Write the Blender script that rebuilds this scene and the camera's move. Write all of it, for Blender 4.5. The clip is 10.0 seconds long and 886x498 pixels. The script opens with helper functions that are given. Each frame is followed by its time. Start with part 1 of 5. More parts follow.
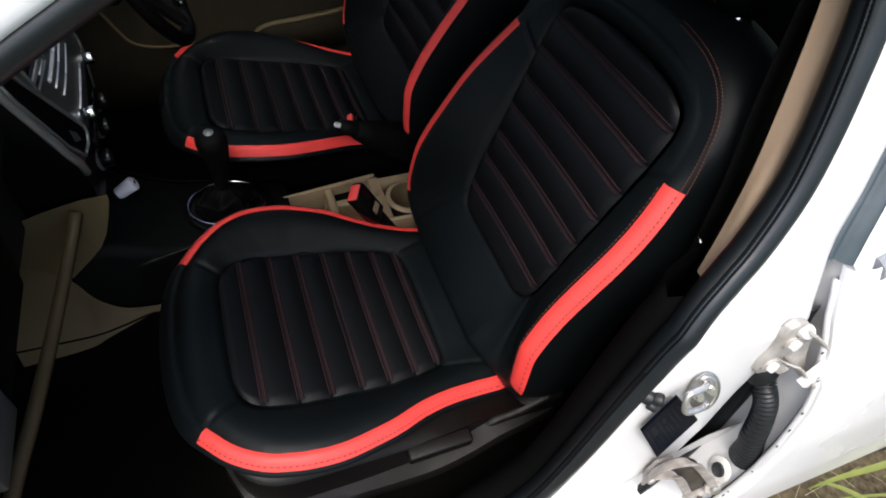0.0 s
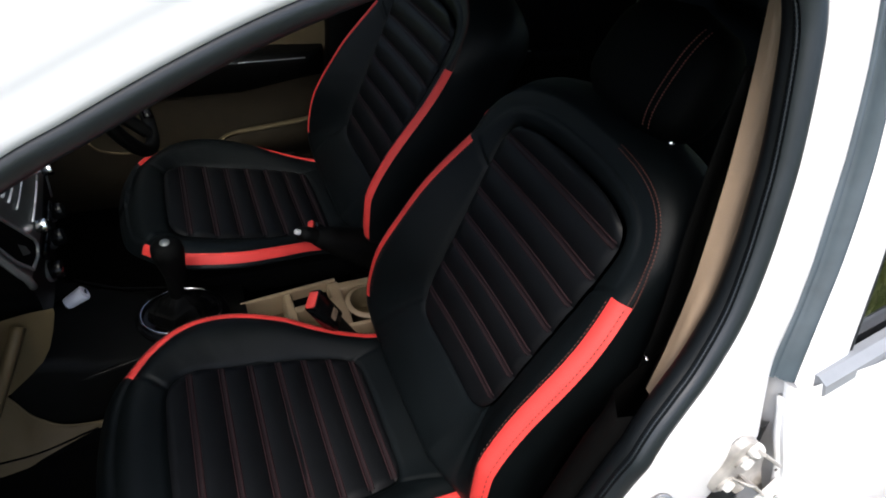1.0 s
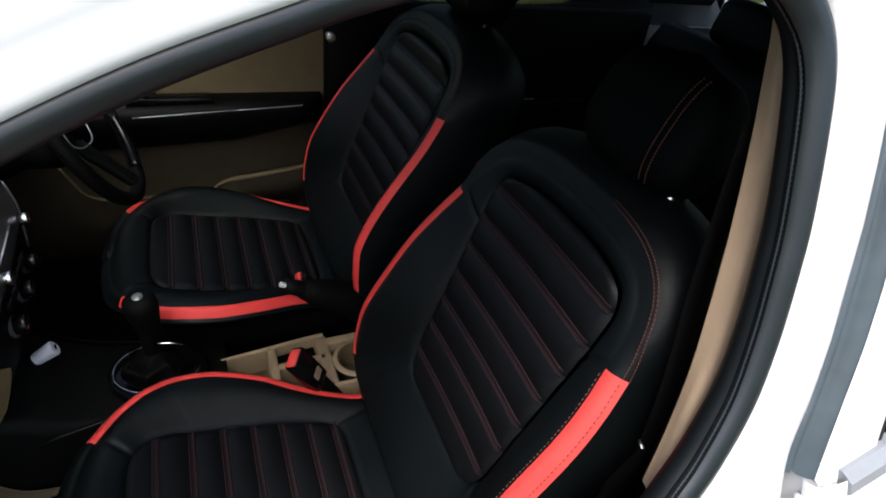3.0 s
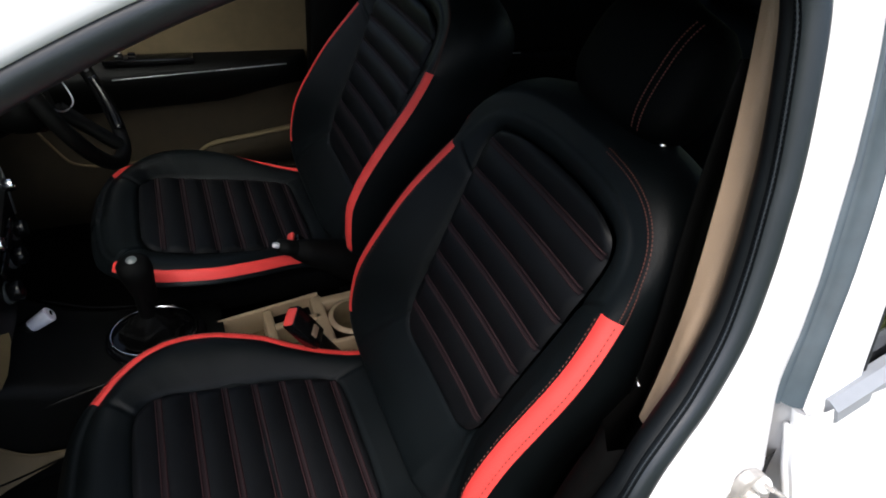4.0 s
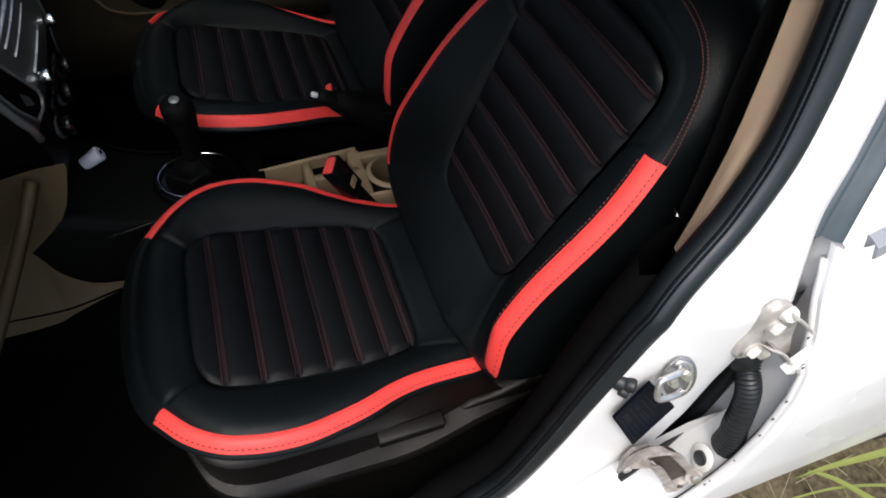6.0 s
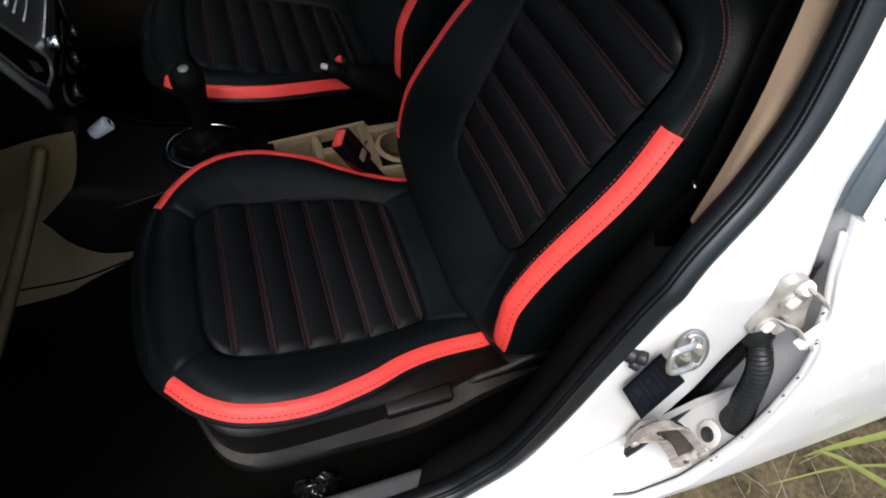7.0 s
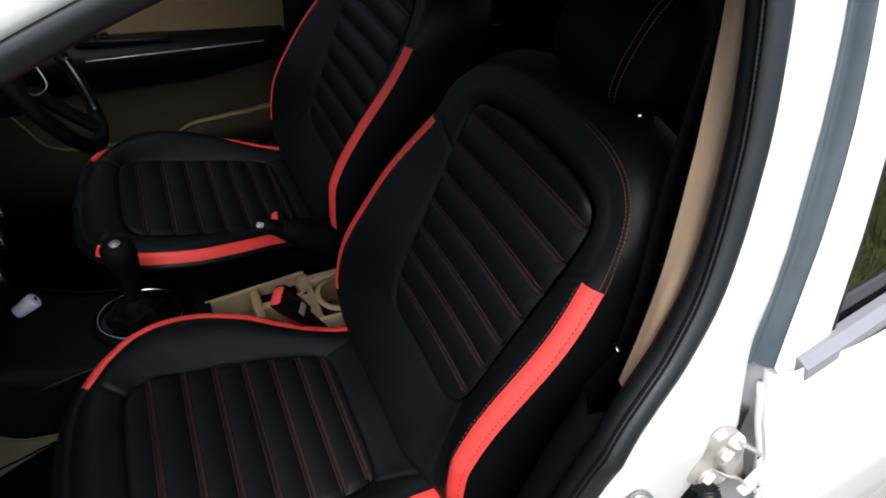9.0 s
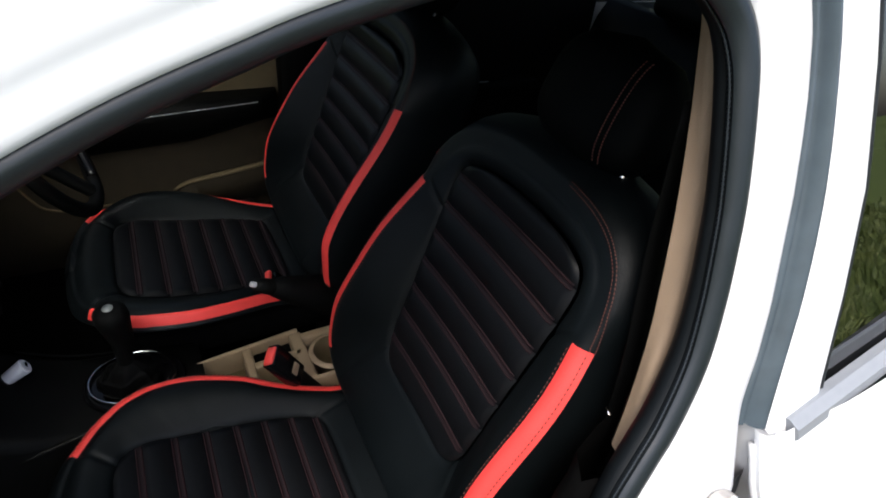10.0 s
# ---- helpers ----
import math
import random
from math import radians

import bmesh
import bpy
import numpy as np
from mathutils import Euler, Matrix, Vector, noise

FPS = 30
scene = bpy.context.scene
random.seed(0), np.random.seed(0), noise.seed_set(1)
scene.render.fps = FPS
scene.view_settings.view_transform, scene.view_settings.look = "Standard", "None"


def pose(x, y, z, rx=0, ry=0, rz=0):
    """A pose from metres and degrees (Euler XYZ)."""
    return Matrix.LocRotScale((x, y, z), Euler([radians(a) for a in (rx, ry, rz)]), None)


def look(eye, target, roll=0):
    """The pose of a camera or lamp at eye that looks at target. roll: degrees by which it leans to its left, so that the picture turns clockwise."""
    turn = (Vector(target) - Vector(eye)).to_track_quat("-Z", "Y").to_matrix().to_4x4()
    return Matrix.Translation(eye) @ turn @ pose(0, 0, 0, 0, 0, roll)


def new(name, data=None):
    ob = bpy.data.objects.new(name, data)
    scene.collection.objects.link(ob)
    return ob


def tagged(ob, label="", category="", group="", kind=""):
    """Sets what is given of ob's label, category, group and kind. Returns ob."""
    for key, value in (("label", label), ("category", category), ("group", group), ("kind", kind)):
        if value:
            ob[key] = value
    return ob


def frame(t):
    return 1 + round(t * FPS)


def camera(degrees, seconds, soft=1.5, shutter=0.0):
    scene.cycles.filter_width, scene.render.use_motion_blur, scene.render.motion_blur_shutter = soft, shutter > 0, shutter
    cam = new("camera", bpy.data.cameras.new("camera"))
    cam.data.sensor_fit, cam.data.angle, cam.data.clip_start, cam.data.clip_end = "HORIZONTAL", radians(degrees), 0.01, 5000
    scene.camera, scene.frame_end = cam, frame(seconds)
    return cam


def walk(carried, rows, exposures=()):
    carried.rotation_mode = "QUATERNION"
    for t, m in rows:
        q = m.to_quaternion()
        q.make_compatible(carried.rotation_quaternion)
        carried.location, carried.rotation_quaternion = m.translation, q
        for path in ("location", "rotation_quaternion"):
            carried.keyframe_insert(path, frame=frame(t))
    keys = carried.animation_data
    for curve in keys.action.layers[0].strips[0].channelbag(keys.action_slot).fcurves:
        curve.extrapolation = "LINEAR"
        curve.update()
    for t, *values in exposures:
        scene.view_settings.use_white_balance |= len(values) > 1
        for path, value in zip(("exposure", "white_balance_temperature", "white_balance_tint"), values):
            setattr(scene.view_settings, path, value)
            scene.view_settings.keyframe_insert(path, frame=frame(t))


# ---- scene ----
cam = camera(74.0, 10.0, soft=1.8)
PATH = [
    (0, (-0.376, -0.666, 1.458), (0.237, 0.539, -0.016), 8.8),
    (0.5, (-0.386, -0.659, 1.485), (0.347, 0.627, 0.14), 10.0),
    (1, (-0.348, -0.654, 1.489), (0.409, 0.717, 0.246), 9.6),
    (1.5, (-0.338, -0.646, 1.49), (0.458, 0.768, 0.322), 10.0),
    (2, (-0.302, -0.624, 1.475), (0.413, 0.848, 0.325), 8.7),
    (3.5, (-0.275, -0.609, 1.472), (0.477, 0.858, 0.339), 8.1),
    (4, (-0.292, -0.617, 1.465), (0.464, 0.766, 0.235), 8.4),
    (4.5, (-0.295, -0.637, 1.452), (0.411, 0.693, 0.135), 8.0),
    (5, (-0.307, -0.649, 1.439), (0.366, 0.587, 0.018), 8.8),
    (5.5, (-0.311, -0.656, 1.429), (0.313, 0.532, -0.054), 9.1),
    (7, (-0.323, -0.665, 1.407), (0.235, 0.457, -0.151), 9.8),
    (7.5, (-0.325, -0.665, 1.403), (0.232, 0.43, -0.176), 10.1),
    (8, (-0.321, -0.662, 1.401), (0.263, 0.407, -0.184), 10.7),
    (8.5, (-0.311, -0.64, 1.435), (0.374, 0.543, -0.024), 9.9),
    (9, (-0.291, -0.627, 1.471), (0.49, 0.688, 0.181), 8.1),
    (9.5, (-0.287, -0.619, 1.49), (0.529, 0.738, 0.268), 7.1),
    (10, (-0.285, -0.623, 1.497), (0.541, 0.774, 0.328), 6.9),
]
EXPOSURES = [(0.0, 1.15), (0.7, 1.25), (1.5, 1.32), (3.5, 1.34), (4.5, 1.28), (5.3, 1.10), (7.0, 1.05), (8.3, 1.07), (9.0, 1.17), (10.0, 1.22)]
walk(cam, [(t, look(eye, target, roll)) for t, eye, target, roll in PATH], EXPOSURES)

# ---------------------------------------------------------------- light
world = bpy.data.worlds.new("sky")
scene.world = world
world.use_nodes = True
wn = world.node_tree
wn.nodes.clear()
sky = wn.nodes.new("ShaderNodeTexSky")
sky.sky_type = "NISHITA"
sky.sun_disc = False
sky.sun_elevation, sky.sun_rotation = radians(60), radians(217)
sky.air_density, sky.dust_density, sky.ozone_density = 1.0, 4.0, 1.0
bg = wn.nodes.new("ShaderNodeBackground")
bg.inputs["Strength"].default_value = 0.15
wo = wn.nodes.new("ShaderNodeOutputWorld")
wn.links.new(sky.outputs[0], bg.inputs[0])
wn.links.new(bg.outputs[0], wo.inputs[0])

sun_data = bpy.data.lights.new("sun", "SUN")
sun_data.energy, sun_data.angle, sun_data.color = 1.3, radians(20), (1.0, 0.985, 0.96)
sun = new("sun", sun_data)
sun.matrix_world = look((-1.55, -2.05, 5.0), (0, 0, 0.6))


# ---------------------------------------------------------------- materials
def material(name, color, rough=0.5, metal=0.0, spec=0.5, scale=60.0, vary=0.25, bump=0.0, bump_scale=300.0, second=None,
             large=4.0, coat=0.0, rough_vary=0.1):
    """Principled surface with colour variation at two scales, uneven roughness and fine relief."""
    m = bpy.data.materials.new(name)
    m.use_nodes = True
    nt = m.node_tree
    b = nt.nodes["Principled BSDF"]
    tc = nt.nodes.new("ShaderNodeTexCoord")
    n1 = nt.nodes.new("ShaderNodeTexNoise")
    n1.inputs["Scale"].default_value, n1.inputs["Detail"].default_value = scale, 5.0
    n2 = nt.nodes.new("ShaderNodeTexNoise")
    n2.inputs["Scale"].default_value, n2.inputs["Detail"].default_value = large, 4.0
    nt.links.new(tc.outputs["Object"], n1.inputs["Vector"])
    nt.links.new(tc.outputs["Object"], n2.inputs["Vector"])
    add = nt.nodes.new("ShaderNodeMath")
    add.operation = "ADD"
    nt.links.new(n1.outputs["Fac"], add.inputs[0])
    nt.links.new(n2.outputs["Fac"], add.inputs[1])
    ramp = nt.nodes.new("ShaderNodeMapRange")
    ramp.inputs["From Min"].default_value, ramp.inputs["From Max"].default_value = 0.65, 1.35
    nt.links.new(add.outputs[0], ramp.inputs["Value"])
    mix = nt.nodes.new("ShaderNodeMix")
    mix.data_type = "RGBA"
    dark = tuple(c * (1 - vary) for c in color)
    light = second if second else tuple(min(1.0, c * (1 + vary)) for c in color)
    mix.inputs["A"].default_value, mix.inputs["B"].default_value = (*dark, 1), (*light, 1)
    nt.links.new(ramp.outputs[0], mix.inputs["Factor"])
    nt.links.new(mix.outputs["Result"], b.inputs["Base Color"])
    rr = nt.nodes.new("ShaderNodeMapRange")
    rr.inputs["To Min"].default_value, rr.inputs["To Max"].default_value = max(0.02, rough - rough_vary), min(1.0, rough + rough_vary)
    nt.links.new(n2.outputs["Fac"], rr.inputs["Value"])
    nt.links.new(rr.outputs[0], b.inputs["Roughness"])
    b.inputs["Metallic"].default_value = metal
    b.inputs["Specular IOR Level"].default_value = spec
    b.inputs["Coat Weight"].default_value = coat
    b.inputs["Coat Roughness"].default_value = 0.06
    if bump:
        n3 = nt.nodes.new("ShaderNodeTexVoronoi" if bump_scale > 350 else "ShaderNodeTexNoise")
        n3.inputs["Scale"].default_value = bump_scale
        nt.links.new(tc.outputs["Object"], n3.inputs["Vector"])
        bp = nt.nodes.new("ShaderNodeBump")
        bp.inputs["Strength"].default_value, bp.inputs["Distance"].default_value = bump, 0.001
        nt.links.new(n3.outputs[0], bp.inputs["Height"])
        nt.links.new(bp.outputs[0], b.inputs["Normal"])
    return m


LEATHER = material("black_leatherette", (0.0028, 0.0043, 0.0050), 0.46, spec=0.16, vary=0.25, bump=0.25, bump_scale=700, scale=25)
INSERT = material("black_quilted_leatherette", (0.0033, 0.0038, 0.0046), 0.47, spec=0.16, vary=0.25, bump=0.25, bump_scale=620, scale=30)
RED = material("red_leatherette", (0.73, 0.054, 0.048), 0.5, spec=0.3, vary=0.08, bump=0.25, bump_scale=700, scale=25)
THREAD = material("red_thread", (0.088, 0.034, 0.027), 0.8, spec=0.2, vary=0.3, scale=200)
THREAD_DARK = material("dark_red_thread", (0.023, 0.0095, 0.0112), 0.8, spec=0.2, vary=0.3, scale=200)
SEAM = material("dark_maroon_leatherette", (0.0098, 0.0055, 0.0066), 0.5, spec=0.2, vary=0.3, bump=0.4, bump_scale=700, scale=40)
BLACK = material("black_grained_plastic", (0.0028, 0.0029, 0.0028), 0.5, spec=0.07, vary=0.25, bump=0.3, bump_scale=900, scale=40)
# LEATHER again, darkened and dulled to put the roof's shade on the headrest.
LEATHER_SHADED = material("black_leatherette_shaded", (0.0010, 0.0014, 0.0016), 0.62, spec=0.06, vary=0.25, bump=0.25, bump_scale=700, scale=25)
BOOT = material("dull_black_leather", (0.0024, 0.0024, 0.0024), 0.6, spec=0.05, vary=0.3, bump=0.4, bump_scale=500, scale=40)
BROWN_BLACK = material("brown_black_plastic", (0.0040, 0.0034, 0.0030), 0.38, spec=0.19, vary=0.2, bump=0.3, bump_scale=900, scale=40)
DASH = material("dark_olive_dash_plastic", (0.010, 0.0098, 0.0080), 0.6, spec=0.22, vary=0.2, bump=0.3, bump_scale=900, scale=40)
GLOSS_BLACK = material("piano_black_plastic", (0.003, 0.003, 0.0034), 0.20, spec=0.22, vary=0.2)
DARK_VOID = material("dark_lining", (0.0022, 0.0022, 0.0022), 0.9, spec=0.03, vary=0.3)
# One rubber in two tones: bulb lifted for sky sheen, lips lowered for shade.
SEAL_BULB = material("sky_lit_seal_rubber", (0.0085, 0.0122, 0.0160), 0.36, spec=0.54, vary=0.25, bump=0.15, bump_scale=200, scale=30)
SEAL_LIP = material("shaded_seal_rubber", (0.0035, 0.0048, 0.0058), 0.5, spec=0.18, vary=0.25, scale=30)
RUBBER = material("black_rubber", (0.010, 0.012, 0.014), 0.45, spec=0.38, vary=0.25, bump=0.15, bump_scale=200, scale=30)
# Black rubber raised to blue-grey: the sky's reflection is partly in the base colour.
WEATHERSTRIP = material("sky_tinted_black_rubber", (0.054, 0.071, 0.088), 0.22, spec=0.8, vary=0.2, scale=30)
SCUFF = material("grey_scuff_plastic", (0.040, 0.042, 0.045), 0.5, spec=0.3, vary=0.25, bump=0.3, bump_scale=800, scale=30)
WHITE = material("white_car_paint", (0.80, 0.81, 0.82), 0.28, spec=0.5, vary=0.02, scale=15, large=2.0, coat=0.5, rough_vary=0.05)
WHITE_DIRTY = material("dusty_white_paint", (0.76, 0.75, 0.72), 0.45, spec=0.4, vary=0.12, scale=18, large=5.0)
TRAY = material("pale_beige_console_plastic", (0.27, 0.200, 0.126), 0.5, spec=0.35, vary=0.08, bump=0.25, bump_scale=800, scale=20)
# BEIGE toned down: footwell and recess shade is put into the colour.
BEIGE_SHADED = material("beige_plastic_shaded", (0.085, 0.062, 0.031), 0.6, spec=0.25, vary=0.12, bump=0.25, bump_scale=800, scale=20)
MOULDING = material("grey_satin_moulding", (0.22, 0.235, 0.255), 0.35, spec=0.5, vary=0.06)
BEIGE = material("beige_trim_plastic", (0.21, 0.150, 0.100), 0.55, spec=0.35, vary=0.08, bump=0.25, bump_scale=800, scale=20)
# Door beige taken down to brown; the lower door's dimness is in the colour.
BEIGE_CLOTH_DIM = material("beige_door_cloth_dimmed", (0.021, 0.0155, 0.0085), 0.8, spec=0.2, vary=0.2, bump=0.4, bump_scale=600, scale=30)
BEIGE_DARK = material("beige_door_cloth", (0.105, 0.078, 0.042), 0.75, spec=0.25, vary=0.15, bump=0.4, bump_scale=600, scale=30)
CHROME = material("chrome", (0.75, 0.76, 0.78), 0.12, metal=1.0, vary=0.05)
CHROME_BRIGHT = material("satin_chrome_plastic", (0.80, 0.80, 0.82), 0.25, metal=0.35, vary=0.04)
STRIKER = material("polished_striker_steel", (0.30, 0.30, 0.305), 0.36, metal=0.85, vary=0.35, scale=90)
WIRE = material("worn_striker_wire", (0.62, 0.61, 0.60), 0.28, metal=0.85, vary=0.3, scale=90)
STEEL = material("galvanised_steel", (0.62, 0.60, 0.56), 0.35, metal=0.9, vary=0.18, scale=40)
HINGE = material("painted_hinge_steel", (0.44, 0.41, 0.375), 0.42, metal=0.1, vary=0.35, scale=45, second=(0.62, 0.60, 0.57))
HINGE_DIRTY = material("rust_stained_hinge_steel", (0.30, 0.26, 0.235), 0.45, metal=0.1, vary=0.45, scale=50, second=(0.56, 0.52, 0.48))
# Dirt tone, dark enough to stand for the shade of hollows and holes too.
GRIME_AND_SHADE = material("dirt_and_hollow_shade", (0.030, 0.025, 0.021), 0.55, vary=0.5, scale=60, second=(0.11, 0.09, 0.075))
# Smudges over white paint that is greyed to hold the jamb's soft shading.
JAMB = material("smudged_shade_greyed_paint", (0.68, 0.68, 0.685), 0.34, spec=0.5, vary=0.13, scale=7, large=2.5, coat=0.3, rough_vary=0.10)
DULL_SILVER = material("dull_silver_plastic", (0.17, 0.18, 0.178), 0.38, metal=0.4, vary=0.12)
SILVER = material("silver_painted_plastic", (0.46, 0.47, 0.48), 0.35, metal=0.5, vary=0.08)
GREY_FASCIA = material("dark_grey_fascia", (0.075, 0.080, 0.075), 0.36, metal=0.2, vary=0.15)
USB_WHITE = material("grey_white_plastic", (0.62, 0.62, 0.68), 0.4, vary=0.04)
FILM = material("crinkled_black_film", (0.012, 0.012, 0.014), 0.18, spec=0.7, vary=0.2, scale=30)
BUCKLE_RED = material("red_buckle_plastic", (0.75, 0.06, 0.05), 0.35, vary=0.05)
LABEL = material("label_black", (0.003, 0.005, 0.010), 0.4, spec=0.06, vary=0.2)
LABEL_TEXT = material("label_print", (0.0055, 0.009, 0.015), 0.5, spec=0.2, vary=0.1)
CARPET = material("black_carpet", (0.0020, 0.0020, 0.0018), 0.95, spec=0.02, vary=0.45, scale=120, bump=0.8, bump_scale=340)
HEADLINER = material("grey_headliner", (0.13, 0.125, 0.11), 0.9, spec=0.1, vary=0.08, scale=80)
SOIL = material("dry_soil", (0.045, 0.036, 0.020), 0.95, spec=0.1, vary=0.7, scale=55, large=7.0, second=(0.14, 0.115, 0.070), bump=1.0, bump_scale=110)
GRASS = material("green_grass", (0.10, 0.145, 0.028), 0.5, spec=0.3, vary=0.35, scale=8, second=(0.20, 0.22, 0.055))
STRAW = material("dry_grass", (0.33, 0.29, 0.20), 0.7, spec=0.2, vary=0.3, scale=8)

GLASS = bpy.data.materials.new("tinted_glass")
GLASS.use_nodes = True
_g = GLASS.node_tree.nodes["Principled BSDF"]
_g.inputs["Base Color"].default_value = (0.16, 0.185, 0.178, 1)
_g.inputs["Roughness"].default_value = 0.02
_g.inputs["Transmission Weight"].default_value = 1.0
_g.inputs["IOR"].default_value = 1.45


CLEAR_GLASS = GLASS.copy()
CLEAR_GLASS.name = "clear_side_glass"
CLEAR_GLASS.node_tree.nodes["Principled BSDF"].inputs["Base Color"].default_value = (0.46, 0.50, 0.48, 1)

DARK_GLASS = GLASS.copy()
DARK_GLASS.name = "dark_tinted_glass"
DARK_GLASS.node_tree.nodes["Principled BSDF"].inputs["Base Color"].default_value = (0.02, 0.024, 0.023, 1)

FILM_GLASS = GLASS.copy()
FILM_GLASS.name = "mirror_film_glass"
FILM_GLASS.node_tree.nodes["Principled BSDF"].inputs["Base Color"].default_value = (0.20, 0.26, 0.24, 1)
FILM_GLASS.node_tree.nodes["Principled BSDF"].inputs["IOR"].default_value = 2.4


# ---------------------------------------------------------------- mesh helpers
def link(name, verts, faces, mat, parent=None, label="", smooth=True, mats=None):
    me = bpy.data.meshes.new(name)
    me.from_pydata([tuple(map(float, v)) for v in verts], [], faces)
    me.materials.append(mat)
    for p in me.polygons:
        p.use_smooth = smooth
    ob = new(name, me)
    if parent is not None:
        ob.parent = parent
    if label:
        ob["label"] = label
    return ob


def part(name, bm, mat, parent=None, label="", smooth=False):
    me = bpy.data.meshes.new(name)
    bmesh.ops.recalc_face_normals(bm, faces=bm.faces)
    bm.to_mesh(me)
    bm.free()
    me.materials.append(mat)
    for p in me.polygons:
        p.use_smooth = smooth
    ob = new(name, me)
    if parent is not None:
        ob.parent = parent
    if label:
        ob["label"] = label
    return ob


def empty(name, label, category, group="", kind="", at=(0, 0, 0)):
    ob = new(name)
    ob.location = at
    return tagged(ob, label, category, group, kind)


def grid(name, rows, mat, parent=None, label="", close_u=False, close_v=False, smooth=True):
    """A surface through rows of points."""
    R, C = len(rows), len(rows[0])
    verts = [p for r in rows for p in r]
    faces = []
    for i in range(R if close_u else R - 1):
        for j in range(C if close_v else C - 1):
            a, b = i * C + j, i * C + (j + 1) % C
            c, d = ((i + 1) % R) * C + (j + 1) % C, ((i + 1) % R) * C + j
            faces.append((a, b, c, d))
    return link(name, verts, faces, mat, parent, label, smooth)


def spline(points, n):
    """Catmull-Rom curve through points, n samples a span."""
    P = [np.array(p, float) for p in points]
    P = [2 * P[0] - P[1]] + P + [2 * P[-1] - P[-2]]
    out = []
    for i in range(1, len(P) - 2):
        a, b, c, d = P[i - 1:i + 3]
        for k in range(n):
            t = k / n
            out.append(0.5 * (2 * b + (c - a) * t + (2 * a - 5 * b + 4 * c - d) * t * t + (3 * b - a - 3 * c + d) * t ** 3))
    out.append(P[-2])
    return out


def sweep(name, path, profile, mat, parent=None, label="", closed=False, up=(0, 0, 1), cap=True, scales=None, smooth=True):
    """A closed profile (side, up) carried along a path."""
    path = [Vector(p) for p in path]
    rows = []
    n = len(path)
    for i, p in enumerate(path):
        a = path[(i - 1) % n] if (closed or i) else p
        b = path[(i + 1) % n] if (closed or i < n - 1) else p
        d = (b - a).normalized()
        side = d.cross(Vector(up))
        side = side.normalized() if side.length > 1e-4 else Vector((1, 0, 0))
        u = side.cross(d).normalized()
        k = scales[i] if scales else 1.0
        rows.append([p + side * (x * k) + u * (y * k) for x, y in profile])
    C = len(profile)
    verts = [v for r in rows for v in r]
    faces = []
    for i in range(n if closed else n - 1):
        for j in range(C):
            faces.append((i * C + j, i * C + (j + 1) % C, ((i + 1) % n) * C + (j + 1) % C, ((i + 1) % n) * C + j))
    if cap and not closed:
        faces.append(tuple(range(C))[::-1])
        faces.append(tuple((n - 1) * C + j for j in range(C)))
    ob = link(name, verts, faces, mat, parent, label, smooth)
    return ob


def circle(r, n=12, ry=None):
    ry = r if ry is None else ry
    return [(r * math.cos(2 * math.pi * k / n), ry * math.sin(2 * math.pi * k / n)) for k in range(n)]


def box_bm(sx, sy, sz, bevel=0.004, seg=2, m=None):
    bm = bmesh.new()
    bmesh.ops.create_cube(bm, size=1)
    bmesh.ops.scale(bm, vec=(sx, sy, sz), verts=bm.verts)
    if bevel:
        bmesh.ops.bevel(bm, geom=bm.edges[:], offset=bevel, segments=seg, profile=0.5, affect="EDGES")
    if m is not None:
        bmesh.ops.transform(bm, matrix=m, verts=bm.verts)
    return bm


def box(name, centre, size, mat, parent=None, label="", bevel=0.004, rot=(0, 0, 0), seg=2, smooth=True):
    ob = part(name, box_bm(*size, bevel=bevel, seg=seg, m=pose(*centre, *rot)), mat, parent, label, smooth=False)
    if smooth:
        for p in ob.data.polygons:
            p.use_smooth = True
        ob.data.set_sharp_from_angle(angle=radians(40))
    return ob


def rod(name, a, b, r, mat, parent=None, label="", n=14, r2=None, bevel=0.0):
    a, b = Vector(a), Vector(b)
    bm = bmesh.new()
    bmesh.ops.create_cone(bm, cap_ends=True, segments=n, radius1=r, radius2=r if r2 is None else r2, depth=(b - a).length)
    if bevel:
        rim = [e for e in bm.edges if abs(e.verts[0].co.z - e.verts[1].co.z) < 1e-6]
        bmesh.ops.bevel(bm, geom=rim, offset=bevel, segments=2, profile=0.5, affect="EDGES")
    q = (b - a).to_track_quat("Z", "Y").to_matrix().to_4x4()
    bmesh.ops.transform(bm, matrix=Matrix.Translation((a + b) / 2) @ q, verts=bm.verts)
    ob = part(name, bm, mat, parent, label)
    for p in ob.data.polygons:
        p.use_smooth = True
    ob.data.set_sharp_from_angle(angle=radians(40))
    return ob


def lathe(name, profile, mat, parent=None, label="", n=24, m=None, sy=1.0):
    """Profile of (radius, height), turned about z."""
    m = m or Matrix.Identity(4)
    rows = [[m @ Vector((r * math.cos(2 * math.pi * k / n), r * sy * math.sin(2 * math.pi * k / n), z)) for k in range(n)] for r, z in profile]
    return grid(name, rows, mat, parent, label, close_v=True)


